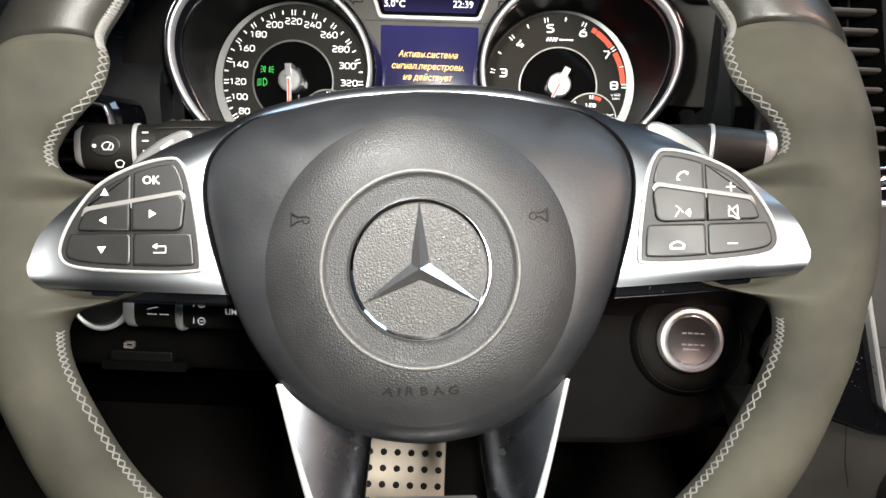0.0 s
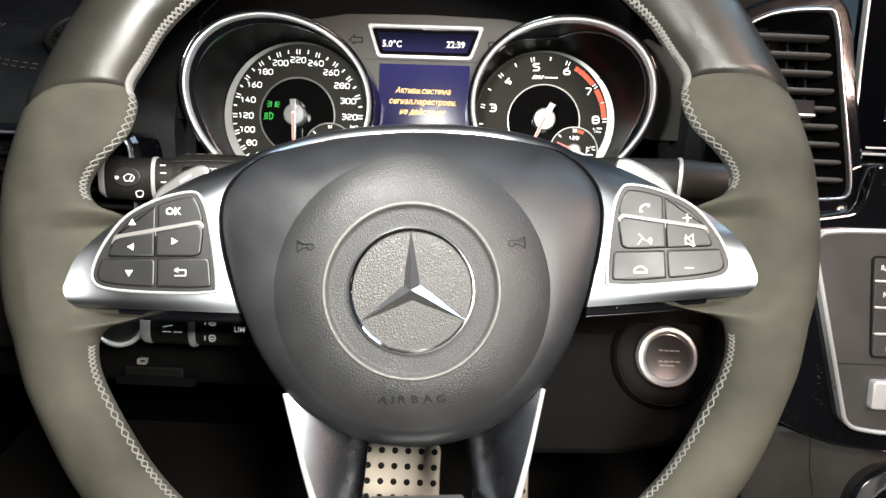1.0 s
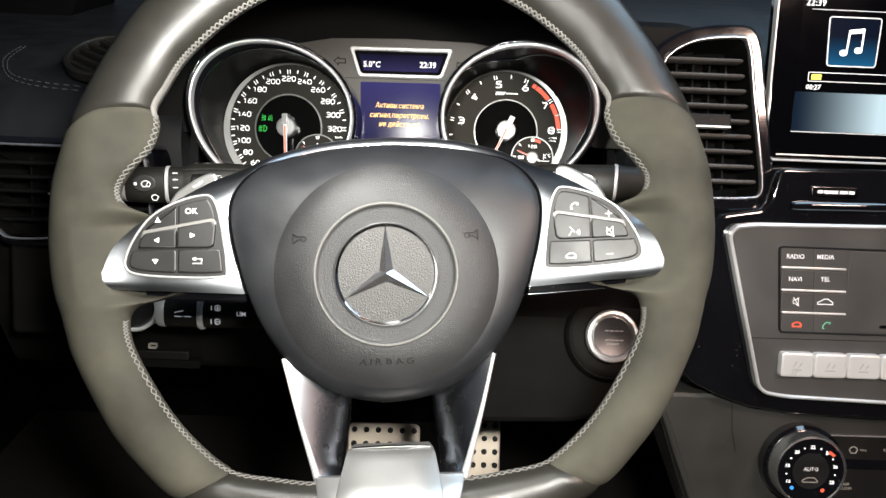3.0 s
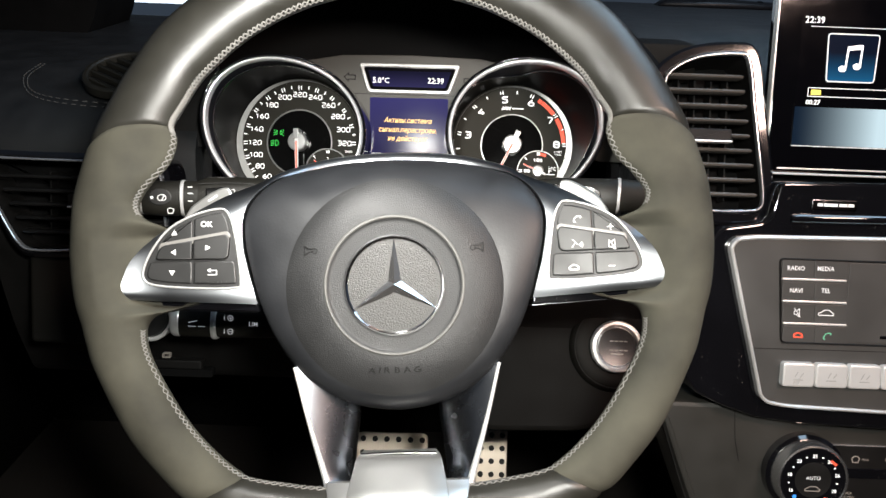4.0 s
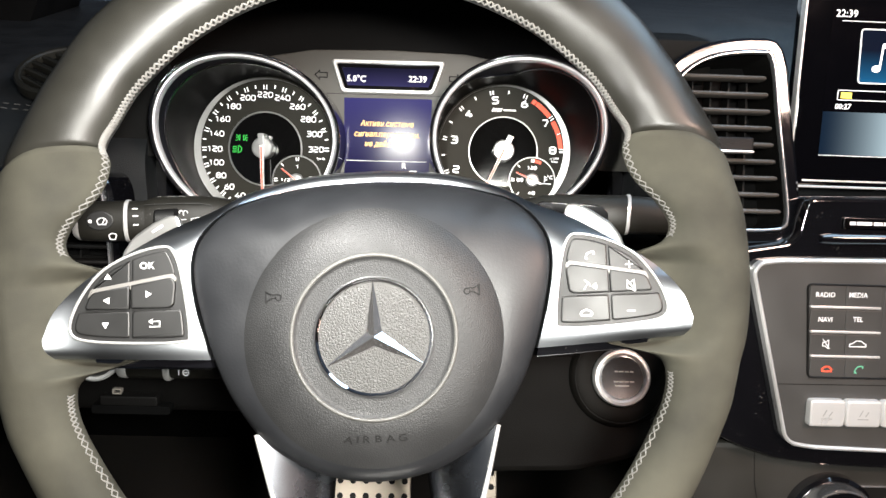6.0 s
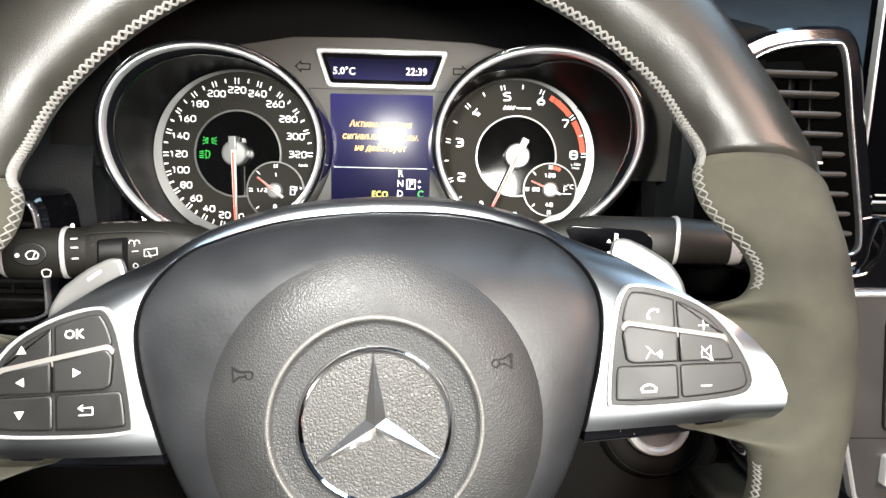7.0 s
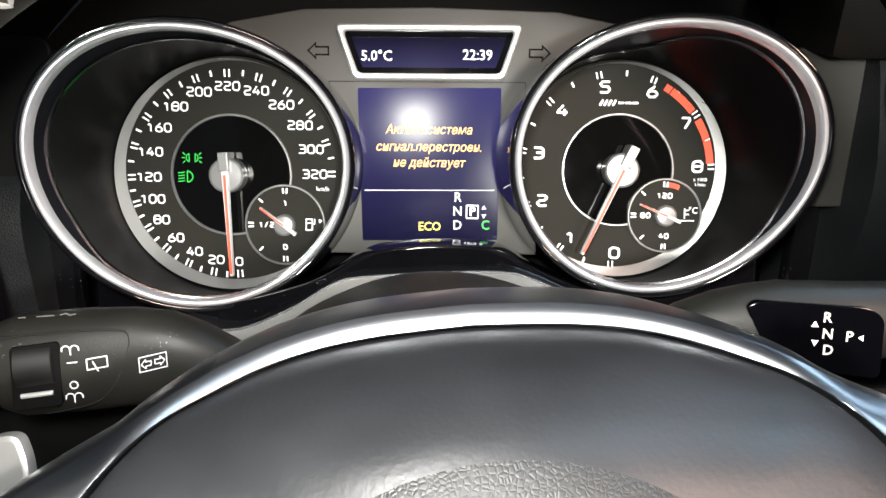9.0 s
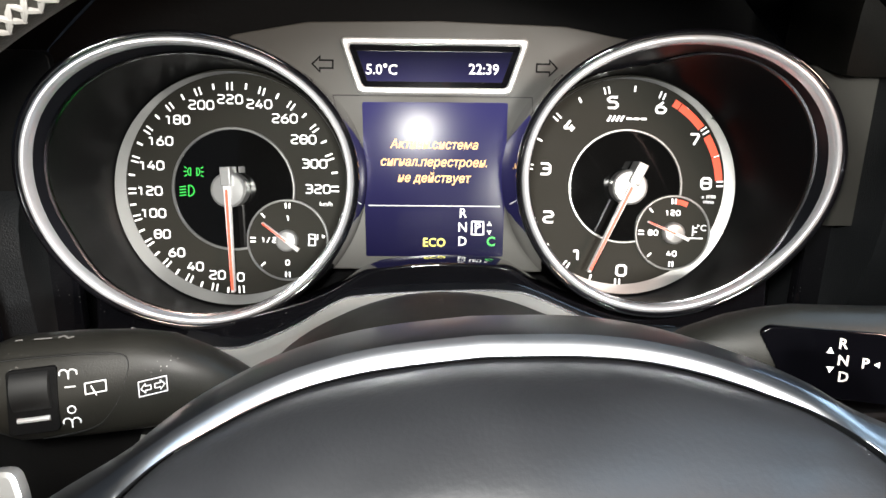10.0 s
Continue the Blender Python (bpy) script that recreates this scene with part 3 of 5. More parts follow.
# satin silver spokes that arch over the pad: inner edge, outer edge (x, y, z)
SPOKE = [((0, 82.6, -51.5), (0, 88.2, -52.7)), ((22, 81.6, -50.5), (22, 87.2, -51.8)), ((37.3, 79.8, -48), (37.8, 85, -49.4)), ((50.4, 76.6, -43.5), (51.2, 81.4, -45)),
         ((62.4, 72, -36), (63.5, 76.4, -38)), ((70.5, 68, -29), (72.5, 71.4, -31.5)), ((78.8, 60.4, -20.5), (83, 65, -27)), ((85.3, 50.2, -14.5), (101, 55.5, -18)),
         ((87.8, 40, -11.5), (122, 41.2, -9)), ((87.3, 28, -10), (138.6, 29.4, -6)), ((84.8, 14, -10), (147.6, 17.4, -3.5)), ((82.4, 5, -10.5), (151, 7, -2.5)),
         ((80.2, -3, -11), (152.6, -0.6, -2.5)), ((78.6, -8.6, -12), (151.4, -4.6, -4.5))]
a = spline([p[0] for p in SPOKE], 6, False)
b = spline([p[1] for p in SPOKE], 6, False)
flip = lambda v: (-v[0], v[1], v[2])
stations = [(flip(p), flip(q)) for p, q in zip(a[:0:-1], b[:0:-1])] + list(zip(a, b))
bm = bmesh.new()
rows = []
for p, q in stations:
    p, q = Vector(p), Vector(q)
    wide = min(1.0, (q - p).length / 45)
    away = (q - p).normalized()
    back = Vector((0, 0, -1))
    row = [p + back * 22, p + back * 1.2, p + away * 0.5]
    for k in (0.1, 0.25, 0.45, 0.65, 0.82, 0.94):
        row.append(p.lerp(q, k) + Vector((0, 0, (0.5 + 2.1 * wide) * math.sin(math.pi * min(1, k * 1.0)) - 2.2 * wide * (1 - k) * k)))
    lift = 5.5 * min(1.0, max(0.0, (abs(q.x) - 141) / 12))
    row[-1] += Vector((0, 0, 0.7 * lift))
    row[-2] += Vector((0, 0, 0.1 * lift))
    q = q + Vector((0, 0, lift))
    row += [q, q + away * (0.6 + 2.4 * (1 - wide)) + back * (3 + 5 * (1 - wide)), q + away * (0.2 + 3.5 * (1 - wide)) + back * (14 + 8 * (1 - wide))]
    rows.append([bm.verts.new(c * MM) for c in row])
for r0, r1 in zip(rows, rows[1:]):
    for i in range(len(r0) - 1):
        bm.faces.new((r0[i], r0[i + 1], r1[i + 1], r1[i]))
for r in (rows[0], rows[-1]):
    bm.faces.new(r)
spokes = part("spoke_trim", bm, M_SATIN, wheel, "satin silver spokes arching over the pad")
# dark undersides of the side spokes
for s in (-1, 1):
    o = [(s * 78.6, -12.4), (s * 120, -10.4), (s * 150, -6.4), (s * 151, 2), (s * 82, 2)]
    under = part("spoke_underside", plate(o if area2(o) > 0 else o[::-1], -34, -13, 0.5), M_GLOSS, wheel, "dark underside of the spoke")
    part("underside_edge", tube([(s * 78.8, -12.8, -13.6), (s * 100, -11.8, -13.6), (s * 124, -10.4, -14.4)], 0.4, 6), M_DARKCHROME, under, "thin dark chrome edge")

# key panels
KEY_OUTLINE = [(139.6, 7.5), (138.6, 15.5), (133, 26.3), (125.2, 35.2), (113, 41.8), (100.5, 45), (96, 43), (92.5, 32), (89, 6), (92, 2.2), (112.8, 2.4), (133, 4.2)]
M_KEYGAP = material("key_gap", (0.006, 0.006, 0.006), 0.5)


def key_panel(s):
    tilt = pose(114 * s * MM, 0, -4.2 * MM, 0, -s * 6, 0)
    base = spline([(s * (x - 114), y) for x, y in KEY_OUTLINE][::s], 4)
    fr = part("key_frame", band(inset(base, -1.9), inset(base, -0.7), -6, 1.0, 0.5), M_BRIGHT, spokes, "bright silver key surround", m=tilt)
    bed = part("key_bed", plate(inset(base, -0.9), -6, 0.0, 0.3), M_KEYGAP, spokes, "black bed of the keys", m=tilt)
    o = inset(base, 1.0)
    o = o if area2(o) > 0 else o[::-1]
    # upper row, raised rocker, lower row; each split in two
    k = 0.17
    hi = clip(o, k * s, 1, 29.2)
    mid = [(-20.5, 17.3), (-17.5, 25.0), (18.6, 31.6), (20.6, 28.6), (19.6, 18.4), (17, 17.0)]
    mid = rounded([(-s * x, y) for x, y in mid][::-s], 2.5)
    lo = clip(o, 0, -1, -16.2)
    keys = []
    for name, shape, z in (("key", hi, 1.0), ("key", lo, 1.0), ("rocker_key", mid, 2.6)):
        for side in (-1, 1):
            q = clip(shape, side, 0, 0.35)
            q = [v for v, w in zip(q, q[1:] + q[:1]) if math.dist(v, w) > 0.45]
            if name == "key":
                q = inset(rounded(inset(q, 0.05), 1.6, 2), 0.0)
            keys.append(part(name, plate(q, -1, z, 0.7), M_BUTTON, bed))
    lip = [(-s * x, y) for x, y in ((-19.3, 22.6), (-17.8, 26.8), (18.8, 33.4), (21, 31), (20.2, 29.2), (-17, 23.6))][::-s]
    part("rocker_lip", plate(rounded(lip, 1), -1, 1.5, 0.3), M_SLOPE, bed, "black slope over the rocker, its sheen painted grey")
    return bed


left_keys, right_keys = key_panel(-1), key_panel(1)


def sign(name, lines, w, z, parent, mat=M_MARK, closed_shapes=()):
    bm = strokes(lines, w, z)
    for sh in closed_shapes:
        plate(list(sh) if area2(list(sh)) > 0 else list(sh)[::-1], z, z + 0.06, 0, bm)
    return part(name, bm, mat, parent, smooth=False)


def tri(x, y, r, a):
    return [(x + r * math.cos(radians(a + k)), y + r * math.sin(radians(a + k))) for k in (0, 120, 240)]


def handset(x, y, r, a):
    c, s_ = math.cos(radians(a)), math.sin(radians(a))
    t = lambda p: (x + r * (p[0] * c - p[1] * s_), y + r * (p[0] * s_ + p[1] * c))
    return [[t(p) for p in arc(0, -0.75, 1.1, 145, 35)], [t((-1.0, -0.15)), t((-0.75, -0.45))], [t((1.0, -0.15)), t((0.75, -0.45))]]


sign("arrow_sign", [], 0.5, 1.02, left_keys, closed_shapes=[tri(-10.3, 32.3, 1.9, 90), tri(-11.3, 10.2, 1.9, 270)])
sign("arrow_sign", [], 0.5, 2.62, left_keys, closed_shapes=[tri(-10.0, 21.4, 1.85, 180), tri(8.0, 23.8, 1.85, 0)])
lettering("ok_lettering", "OK", 4.6, 7.3, 37.3, 1.05, M_MARK, left_keys, bold=0.06)
sign("back_sign", [[(8.4, 8.5), (13.1, 8.5), (13.1, 11.0), (8.4, 11.0)], [(9.8, 12.0), (8.2, 11.0), (9.8, 10.0)]], 0.4, 1.02, left_keys)
sign("call_sign", handset(-9, 35.8, 2.5, 35), 0.75, 1.02, right_keys)
sign("hang_up_sign", handset(-11.7, 8.0, 2.9, 0) + [[(-14.4, 6.4), (-9.0, 6.4)]], 0.7, 1.02, right_keys)
sign("plus_sign", [[(8.1, 30.4), (11.7, 30.4)], [(9.9, 28.6), (9.9, 32.2)]], 0.45, 1.02, right_keys)
sign("minus_sign", [[(7.8, 7.9), (11.4, 7.9)]], 0.42, 1.02, right_keys)
sign("voice_sign", [[(-12, 23.4), (-10.4, 22.0), (-11.2, 20.6), (-12.4, 18.9)], [(-10.4, 22), (-9.2, 20.4)]] + [arc(-8.8, 20.4, r, -40, 40, 4) for r in (0.8, 1.6, 2.4)], 0.36, 2.62, right_keys)
sign("mute_sign", [[(8.2, 18.6), (8.2, 21.2), (9.6, 21.2), (11.6, 22.8), (11.6, 17.2), (9.6, 18.6), (8.2, 18.6)], [(8.2, 22.6), (12.2, 17.4)]], 0.36, 2.62, right_keys)

# lower spoke: two arms and a bright foot plate
ARM = [(58.5, -45), (50.5, -76), (41.5, -106), (35.5, -124), (29, -131.5), (20, -132)]
for s in (-1, 1):
    out_, in_ = spline(ARM[:5], 6, False), spline([(22, -45), (23.8, -76), (26.5, -98), (27.4, -113), (25, -131.2)], 6, False)
    bm = bmesh.new()
    rows = []
    for i, (p, q) in enumerate(zip(out_, in_)):
        k = i / (len(out_) - 1)
        lift = 21 * max(0, (k - 0.52) / 0.48) ** 1.15
        zi, zo = -30 + 1.25 * lift, -13 + lift
        row = [(p[0] + 0.3, p[1], zo - 21), (p[0], p[1], zo - 1.5), (p[0] - 1.2, p[1], zo)]
        for u in (0.2, 0.45, 0.7, 0.92):
            row.append((p[0] + (q[0] - p[0]) * u, p[1] + (q[1] - p[1]) * u, zo + (zi - zo) * u ** 1.5))
        row += [(q[0], q[1], zi - 1.5), (q[0], q[1], -40)]
        rows.append([bm.verts.new(Vector((s * x, y, z)) * MM) for x, y, z in row])
    for r0, r1 in zip(rows, rows[1:]):
        for i in range(len(r0) - 1):
            bm.faces.new((r0[i], r0[i + 1], r1[i + 1], r1[i]))
    part("lower_arm", bm, M_ARM, wheel, "satin silver arm of the lower spoke, darkened for reflections")
    # bright bar, wider downwards, paints the arm's edge catching light
    e = [(s * x, y, -13.2 + 21 * max(0, (i / 24 - 0.52) / 0.48) ** 1.15) for i, (x, y) in enumerate(spline(ARM[:5], 6, False))]
    part("arm_edge_light", tube(e, lambda u: 1.1 + 3.6 * u * u, 10), M_BRIGHT, wheel, "bright bar painting the lit edge of the arm")


def saddle(rows, mat, name, label, thick=5.0):
    """A strip across the lower spoke: rows of y, z, half width."""
    bm = bmesh.new()
    loops = []
    for y, z, hw in rows:
        loops.append([(-hw, y, z - thick), (-hw, y, z - 1), (-hw + 1.2, y, z), (-hw / 2, y, z + 0.4), (0, y, z + 0.5), (hw / 2, y, z + 0.4), (hw - 1.2, y, z), (hw, y, z - 1), (hw, y, z - thick)])
    loft(bm, loops)
    return part(name, bm, mat, wheel, label)


M_FOOT = material("foot_silver", (0.55, 0.55, 0.54), 0.33, 0.85, vary=0.04, wear=0.03)
foot = saddle([(-107.5, -1.5, 39.4), (-110.8, 2.4, 38.8), (-113, 5.4, 38.2), (-117, 9.0, 37), (-122, 11.4, 35.2), (-127, 11.6, 32.6), (-130.5, 9.6, 29), (-132.5, 6.0, 25)], M_FOOT, "foot_plate", "bright silver foot plate")
cap = saddle([(-94.6, -24, 21), (-95.2, -17, 22.4), (-96.2, -12.5, 23.4), (-98, -9.6, 24.2), (-101.5, -5.6, 25), (-106, -0.8, 26), (-110.5, 4.2, 27), (-114, 8.0, 27.6), (-118, 10.9, 28), (-120.5, 11.6, 28)], M_PADDLE, "foot_cap", "satin silver cap between the arms")
part("cap_rim", tube([(-21.5, -94.9, -15.6), (-10, -94.4, -15.0), (0, -94.2, -14.8), (10, -94.4, -15.0), (21.5, -94.9, -15.6)], 0.7, 8), M_CHROME, cap, "bright upper rim of the cap")
bm = strokes([[(-14 + 2.5 * i, -120.4), (-12.3 + 2.5 * i, -116.4)] for i in range(4)] + [[(-2 + 5.4 * i, -118.4), (1.8 + 5.4 * i, -118.4)] for i in range(3)], 0.7, 11.0, None, 0.5)
part("foot_badge", bm, M_PADDLE, cap, "plain engraved bars")
part("hub_body", lathe([(52, -16), (56, -30), (50, -60), (40, -95), (38, -120)], 40), M_BLACK, wheel, "black hub behind the pad")

# shift paddles behind the spokes
for s in (-1, 1):
    o = [(135, 38), (133, 47.5), (128, 55.5), (117, 63.2), (109, 66.8), (104, 66.6), (102, 60), (102, 38)]
    o = rounded([(s * x, y) for x, y in o][::-s], 3)
    o = o if area2(o) > 0 else o[::-1]
    pd = part("shift_paddle", plate(o, -46, -42.5, 1.4), M_PADDLE, wheel, "matt silver shift paddle")
    part("paddle_sign", strokes([[(s * 112, 61.4), (s * 117, 58.2)]], 1.2, -42.5), M_MARK, pd)


# ---- instrument cluster ----
CLUSTER = pose(-0.0058, 0.5484, 0.6901, 0, 0, -3.2) @ pose(0, 0, 0, 71.84) @ pose(0, 0, 0, 0, 0, 0.62)
cluster = thing("instrument_cluster", CLUSTER, "instrument cluster with two chrome-ringed dials and a violet display between", "instrument cluster")
HALF = [(0, 79), (62, 77.5), (97.5, 71), (122, 56), (122, -42), (40, -42), (0, -42)]
o = HALF + mirror(HALF[1:-1])
o = o if area2(o) > 0 else o[::-1]
panel = part("middle_panel", plate(o, -3, 1.0, 0.5), M_GREY, cluster, "matt grey panel between the dials")
part("panel_seam", strokes([[(-60, 43.0), (60, 43.6)]], 0.5, 1.0), M_BLACK, panel)


def speed_angle(v):
    return -86.3 - 15.3 * v / 20 if v <= 120 else -178.1 - 18.07 * (v - 120) / 20


# squared dial figures: lines within a unit cell
FIGURES = {"0": [[(0, 0), (1, 0), (1, 1), (0, 1), (0, 0)]], "1": [[(0.15, 0.8), (0.6, 1), (0.6, 0)]], "2": [[(0, 1), (1, 1), (1, 0.52), (0, 0.48), (0, 0), (1, 0)]],
           "3": [[(0, 1), (1, 1), (1, 0), (0, 0)], [(0.25, 0.52), (1, 0.52)]], "4": [[(0.6, 1), (0, 0.34)], [(-0.08, 0.3), (1.05, 0.3)], [(0.74, 0.6), (0.74, 0)]],
           "5": [[(1, 1), (0, 1), (0, 0.56), (1, 0.56), (1, 0), (0, 0)]], "6": [[(0.75, 1), (0, 0.5), (0, 0), (1, 0), (1, 0.55), (0, 0.55)]],
           "7": [[(0, 1), (1, 1), (0.38, 0)]], "8": [[(0, 0), (1, 0), (1, 1), (0, 1), (0, 0)], [(0, 0.53), (1, 0.53)]], "/": [[(0, -0.05), (0.8, 1.05)]]}


def soften(line, r):
    """A line with its sharp corners cut."""
    out = [line[0]]
    for a, p, b in zip(line, line[1:], line[2:]):
        p, u, v = Vector(p), Vector(a) - Vector(p), Vector(b) - Vector(p)
        out += [tuple(p + u.normalized() * min(r, u.length / 2)), tuple(p + v.normalized() * min(r, v.length / 2))]
    return out + [line[-1]]


def figures(name, words, w, h, gap, thick, x, y, z, parent):
    """Squared figures w wide and h high over their strokes, centred at x, y."""
    bm, at = bmesh.new(), x - (len(words) * (w + gap) - gap) / 2 + thick / 2
    for ch in words:
        for ln in FIGURES[ch]:
            q = [(at + u * (w - thick), y - (h - thick) / 2 + v * (h - thick)) for u, v in ln]
            if q[0] == q[-1]:
                half = ((q[0][0] + q[1][0]) / 2, q[0][1])
                q = [half] + q[1:-1] + [q[0], half]
            ribbon(soften(q, 0.17 * h), thick, z, bm)
        at += w + gap
    return part(name, bm, M_LIT, parent, smooth=False)


def polar(c, r, a):
    return (c[0] + r * math.cos(radians(a)), c[1] + r * math.sin(radians(a)))


def needle(name, c, length, tail, angle, w, z, parent, hub_r, hub_h):
    hub = part(name + "_hub", lathe([(hub_r, z - 3), (hub_r, z + hub_h - 1), (hub_r - 1, z + hub_h), (0.3, z + hub_h + 0.4)], 32), M_HUB, parent, "satin silver hub", m=pose(c[0] * MM, c[1] * MM, 0))
    zz = z + hub_h * (0.82 if hub_r > 7 else 0.55)
    t = lambda u, v: (u * math.cos(radians(angle)) - v * math.sin(radians(angle)), u * math.sin(radians(angle)) + v * math.cos(radians(angle)))
    bm = plate([t(-tail, -w), t(length, -w * 0.45), t(length, w * 0.45), t(-tail, w)], zz, zz + 1.6 + hub_h * 0.3, 0.2)
    part(name, bm, M_NEEDLE, hub, "white needle with a red core")
    if hub_r > 7:
        o = [t(-tail - 1.5, -2.4), t(-2, -2.4), t(-2, 2.4), t(-tail - 1.5, 2.4)]
        part("needle_tail", plate(o, z - 2, zz + 2.6 + hub_h * 0.3, 0.4), M_HUB, hub, "silver counterweight")
    part("needle_core", strokes([[t(0, 0), t(length * 0.97, 0)]], w * 0.85, zz + 1.6 + hub_h * 0.3, h=0.15), M_LITRED, hub)


def dial(s, c, g):
    face = part("dial_face", disc(*c, 58.0 * g, 0.8, 2.0, 0.1, 96), M_DIAL, cluster, "black dial face")
    cx, cy = c
    bm = bmesh.new()
    outer, inner = circle(cx + s * 0.8, cy - 0.2, 57.0 * g, 96), circle(cx - s * 1.7, cy + 1.7, 54.1 * g, 96)
    loft(bm, [[(x, y, z) for x, y in q] for q, z in ((inner, 2.0), (inner, 2.5), (outer, 3.2), (outer, 2.0))], False, False)
    part("crescent", bm, M_CRESCENT, face, "silver crescent round the scale")
    part("middle_disc", disc(cx, cy, 29 * g, 1.6, 2.2, 0.1, 72), M_DIALIN, face, "gloss black middle")
    part("middle_ring", ring(cx, cy, 30.2 * g, 28.9 * g, 2.0, 2.9, 0.3, 96), M_CRESCENT, face, "thin silver ring")
    return face


LEFT, RIGHT, SCALE = (-98.2, -3.4), (93.9, 1.2), (93.2, 1.2)
speedo, tacho = dial(-1, LEFT, 1.0), dial(1, RIGHT, 0.93)
for v in range(0, 321, 20):
    a = speed_angle(v)
    x, y = polar(LEFT, 41.2 + 2.3 * abs(math.sin(radians(a))) ** 1.5, a - (1.4 * math.sin(radians(2 * a)) if math.sin(radians(a)) > 0 else 0))
    figures("speed_number", str(v), 3.75, 4.6, 0.6, 0.63, x, y, 2.05, speedo)
lines, halves = [], []
for v in range(0, 321, 10):
    a = speed_angle(v)
    if v % 20 == 0:
        for d in (-1.3, 1.3):
            lines.append([polar(LEFT, 48.0, a + d), polar(LEFT, 51.4, a + d)])
    else:
        halves.append([polar(LEFT, 48.9, a), polar(LEFT, 51.4, a)])
part("speed_scale", strokes(halves, 0.9, 2.05, strokes(lines, 0.75, 2.05)), M_LIT, speedo, smooth=False)
lettering("unit_lettering", "km/h", 3.2, -53.0, -9.9, 2.05, M_LIT, speedo)
for v in range(9):
    a = -91.9 - 33.1 * v
    figures("rev_number", str(v), 5.6, 6.1, 1, 1.0, *polar((95.2, 1.2), 41.6 - 3.0 * max(0, math.cos(radians(a))) ** 2, a), 2.05, tacho)
lines, halves, red = [], [], bmesh.new()
for v in range(0, 17):
    a = -91.4 - 33.25 * v / 2
    if v % 2 == 0:
        for d in (-1.3, 1.3):
            lines.append([polar(SCALE, 45.9, a + d), polar(SCALE, 48.9, a + d)])
    else:
        halves.append([polar(SCALE, 46.3, a), polar(SCALE, 48.6, a)])
part("rev_scale", strokes(halves, 0.9, 2.05, strokes(lines, 0.75, 2.05)), M_LIT, tacho, smooth=False)
for a0, a1 in ((61.0, 57.0), (56.3, 38.6), (32.4, 19.4), (18.8, 4.6)):
    q = arc(*SCALE, 48.6, a0, a1, 8) + arc(*SCALE, 45.0, a1, a0, 8)
    plate(q[::-1], 2.05, 2.15, 0, red)
part("red_arc", red, M_LITRED, tacho, "orange-red warning arc", smooth=False)
part("plain_badge", strokes([[(84.0 + 2.1 * i, 33.0), (85.4 + 2.1 * i, 35.4)] for i in range(4)] + [[(93.2 + 3.5 * i, 34.2), (95.7 + 3.5 * i, 34.2)] for i in range(3)], 1.0, 2.05), M_LIT, tacho, "plain white bars", smooth=False)
lettering("unit_lettering", "x 1000\n1/min", 2.5, 135.4, -4.4, 2.05, M_LIT, tacho)


def small_dial(c, r, parent, marks, sweep, aim):
    d = part("small_dial", disc(*c, r, 2.2, 3.4, 0.1, 64), M_DIAL, parent, "small black gauge")
    part("small_ring", ring(*c, r + 0.4, r - 0.7, 2.6, 3.9, 0.3, 72), M_CRESCENT, d, "thin silver ring")
    lines = []
    for i, a in enumerate(sweep):
        for q in ((-3, 3) if i % 2 == 0 else (0,)):
            lines.append([polar(c, r - 3.9, a + q), polar(c, r - 1.6, a + q)])
    part("small_scale", strokes(lines, 0.8, 3.45), M_LIT, d, smooth=False)
    for words, x, y in marks:
        figures("small_number", words, 2.3, 2.9, 0.45, 0.55, x, y, 3.45, d)
    needle("small_needle", c, 14.5, 7.5, aim, 0.9, 4.2, d, 5.3, 3.2)
    return d


FUEL, TEMP = (-71.7, -27.9), (118, -21.1)
fuel = small_dial(FUEL, 19.8, speedo, (("1", -71.6, -17.0), ("1/2", -81.0, -27.9), ("0", -71.8, -39.0)), (90, 135, 180, 225, 270), 143)
temp = small_dial(TEMP, 18.3, tacho, (("120", 117.6, -11.2), ("80", 108.4, -21.1), ("40", 118, -31.4)), (90, 135, 180, 225, 270), 157)
part("warm_mark", strokes([arc(*TEMP, 15.4, 84, 66, 5)], 2.4, 3.45), M_LITRED, temp, smooth=False)
part("pump_sign", strokes([[(-61.2, -30.3), (-61.2, -24.9), (-58.2, -24.9), (-58.2, -30.3), (-61.6, -30.3)], [(-58.2, -27.3), (-57.0, -27.3), (-57.0, -24.9)], [(-60.6, -26.9), (-58.8, -26.9)]], 0.5, 3.45, None), M_LIT, fuel, smooth=False)
part("pump_arrow", plate(tri(-54.2, -25.8, 1.1, 0), 3.45, 3.55, 0), M_LIT, fuel, smooth=False)
part("coolant_sign", strokes([[(128.0, -17.5), (128.0, -22.4)], [(126.0, -23.6), (133.0, -23.6)], [(128.0, -18.5), (130.0, -18.5)], [(128.0, -20.4), (130.0, -20.4)]], 0.5, 3.45), M_LIT, temp, smooth=False)
lettering("unit_lettering", "°C", 4.4, 132.2, -18.6, 3.45, M_LIT, temp)
needle("speed_needle", LEFT, 49, 9.5, -87.2, 1.5, 6.0, speedo, 8.4, 7.0)
needle("rev_needle", RIGHT, 45, 11, -114.5, 1.5, 6.0, tacho, 8.4, 7.0)
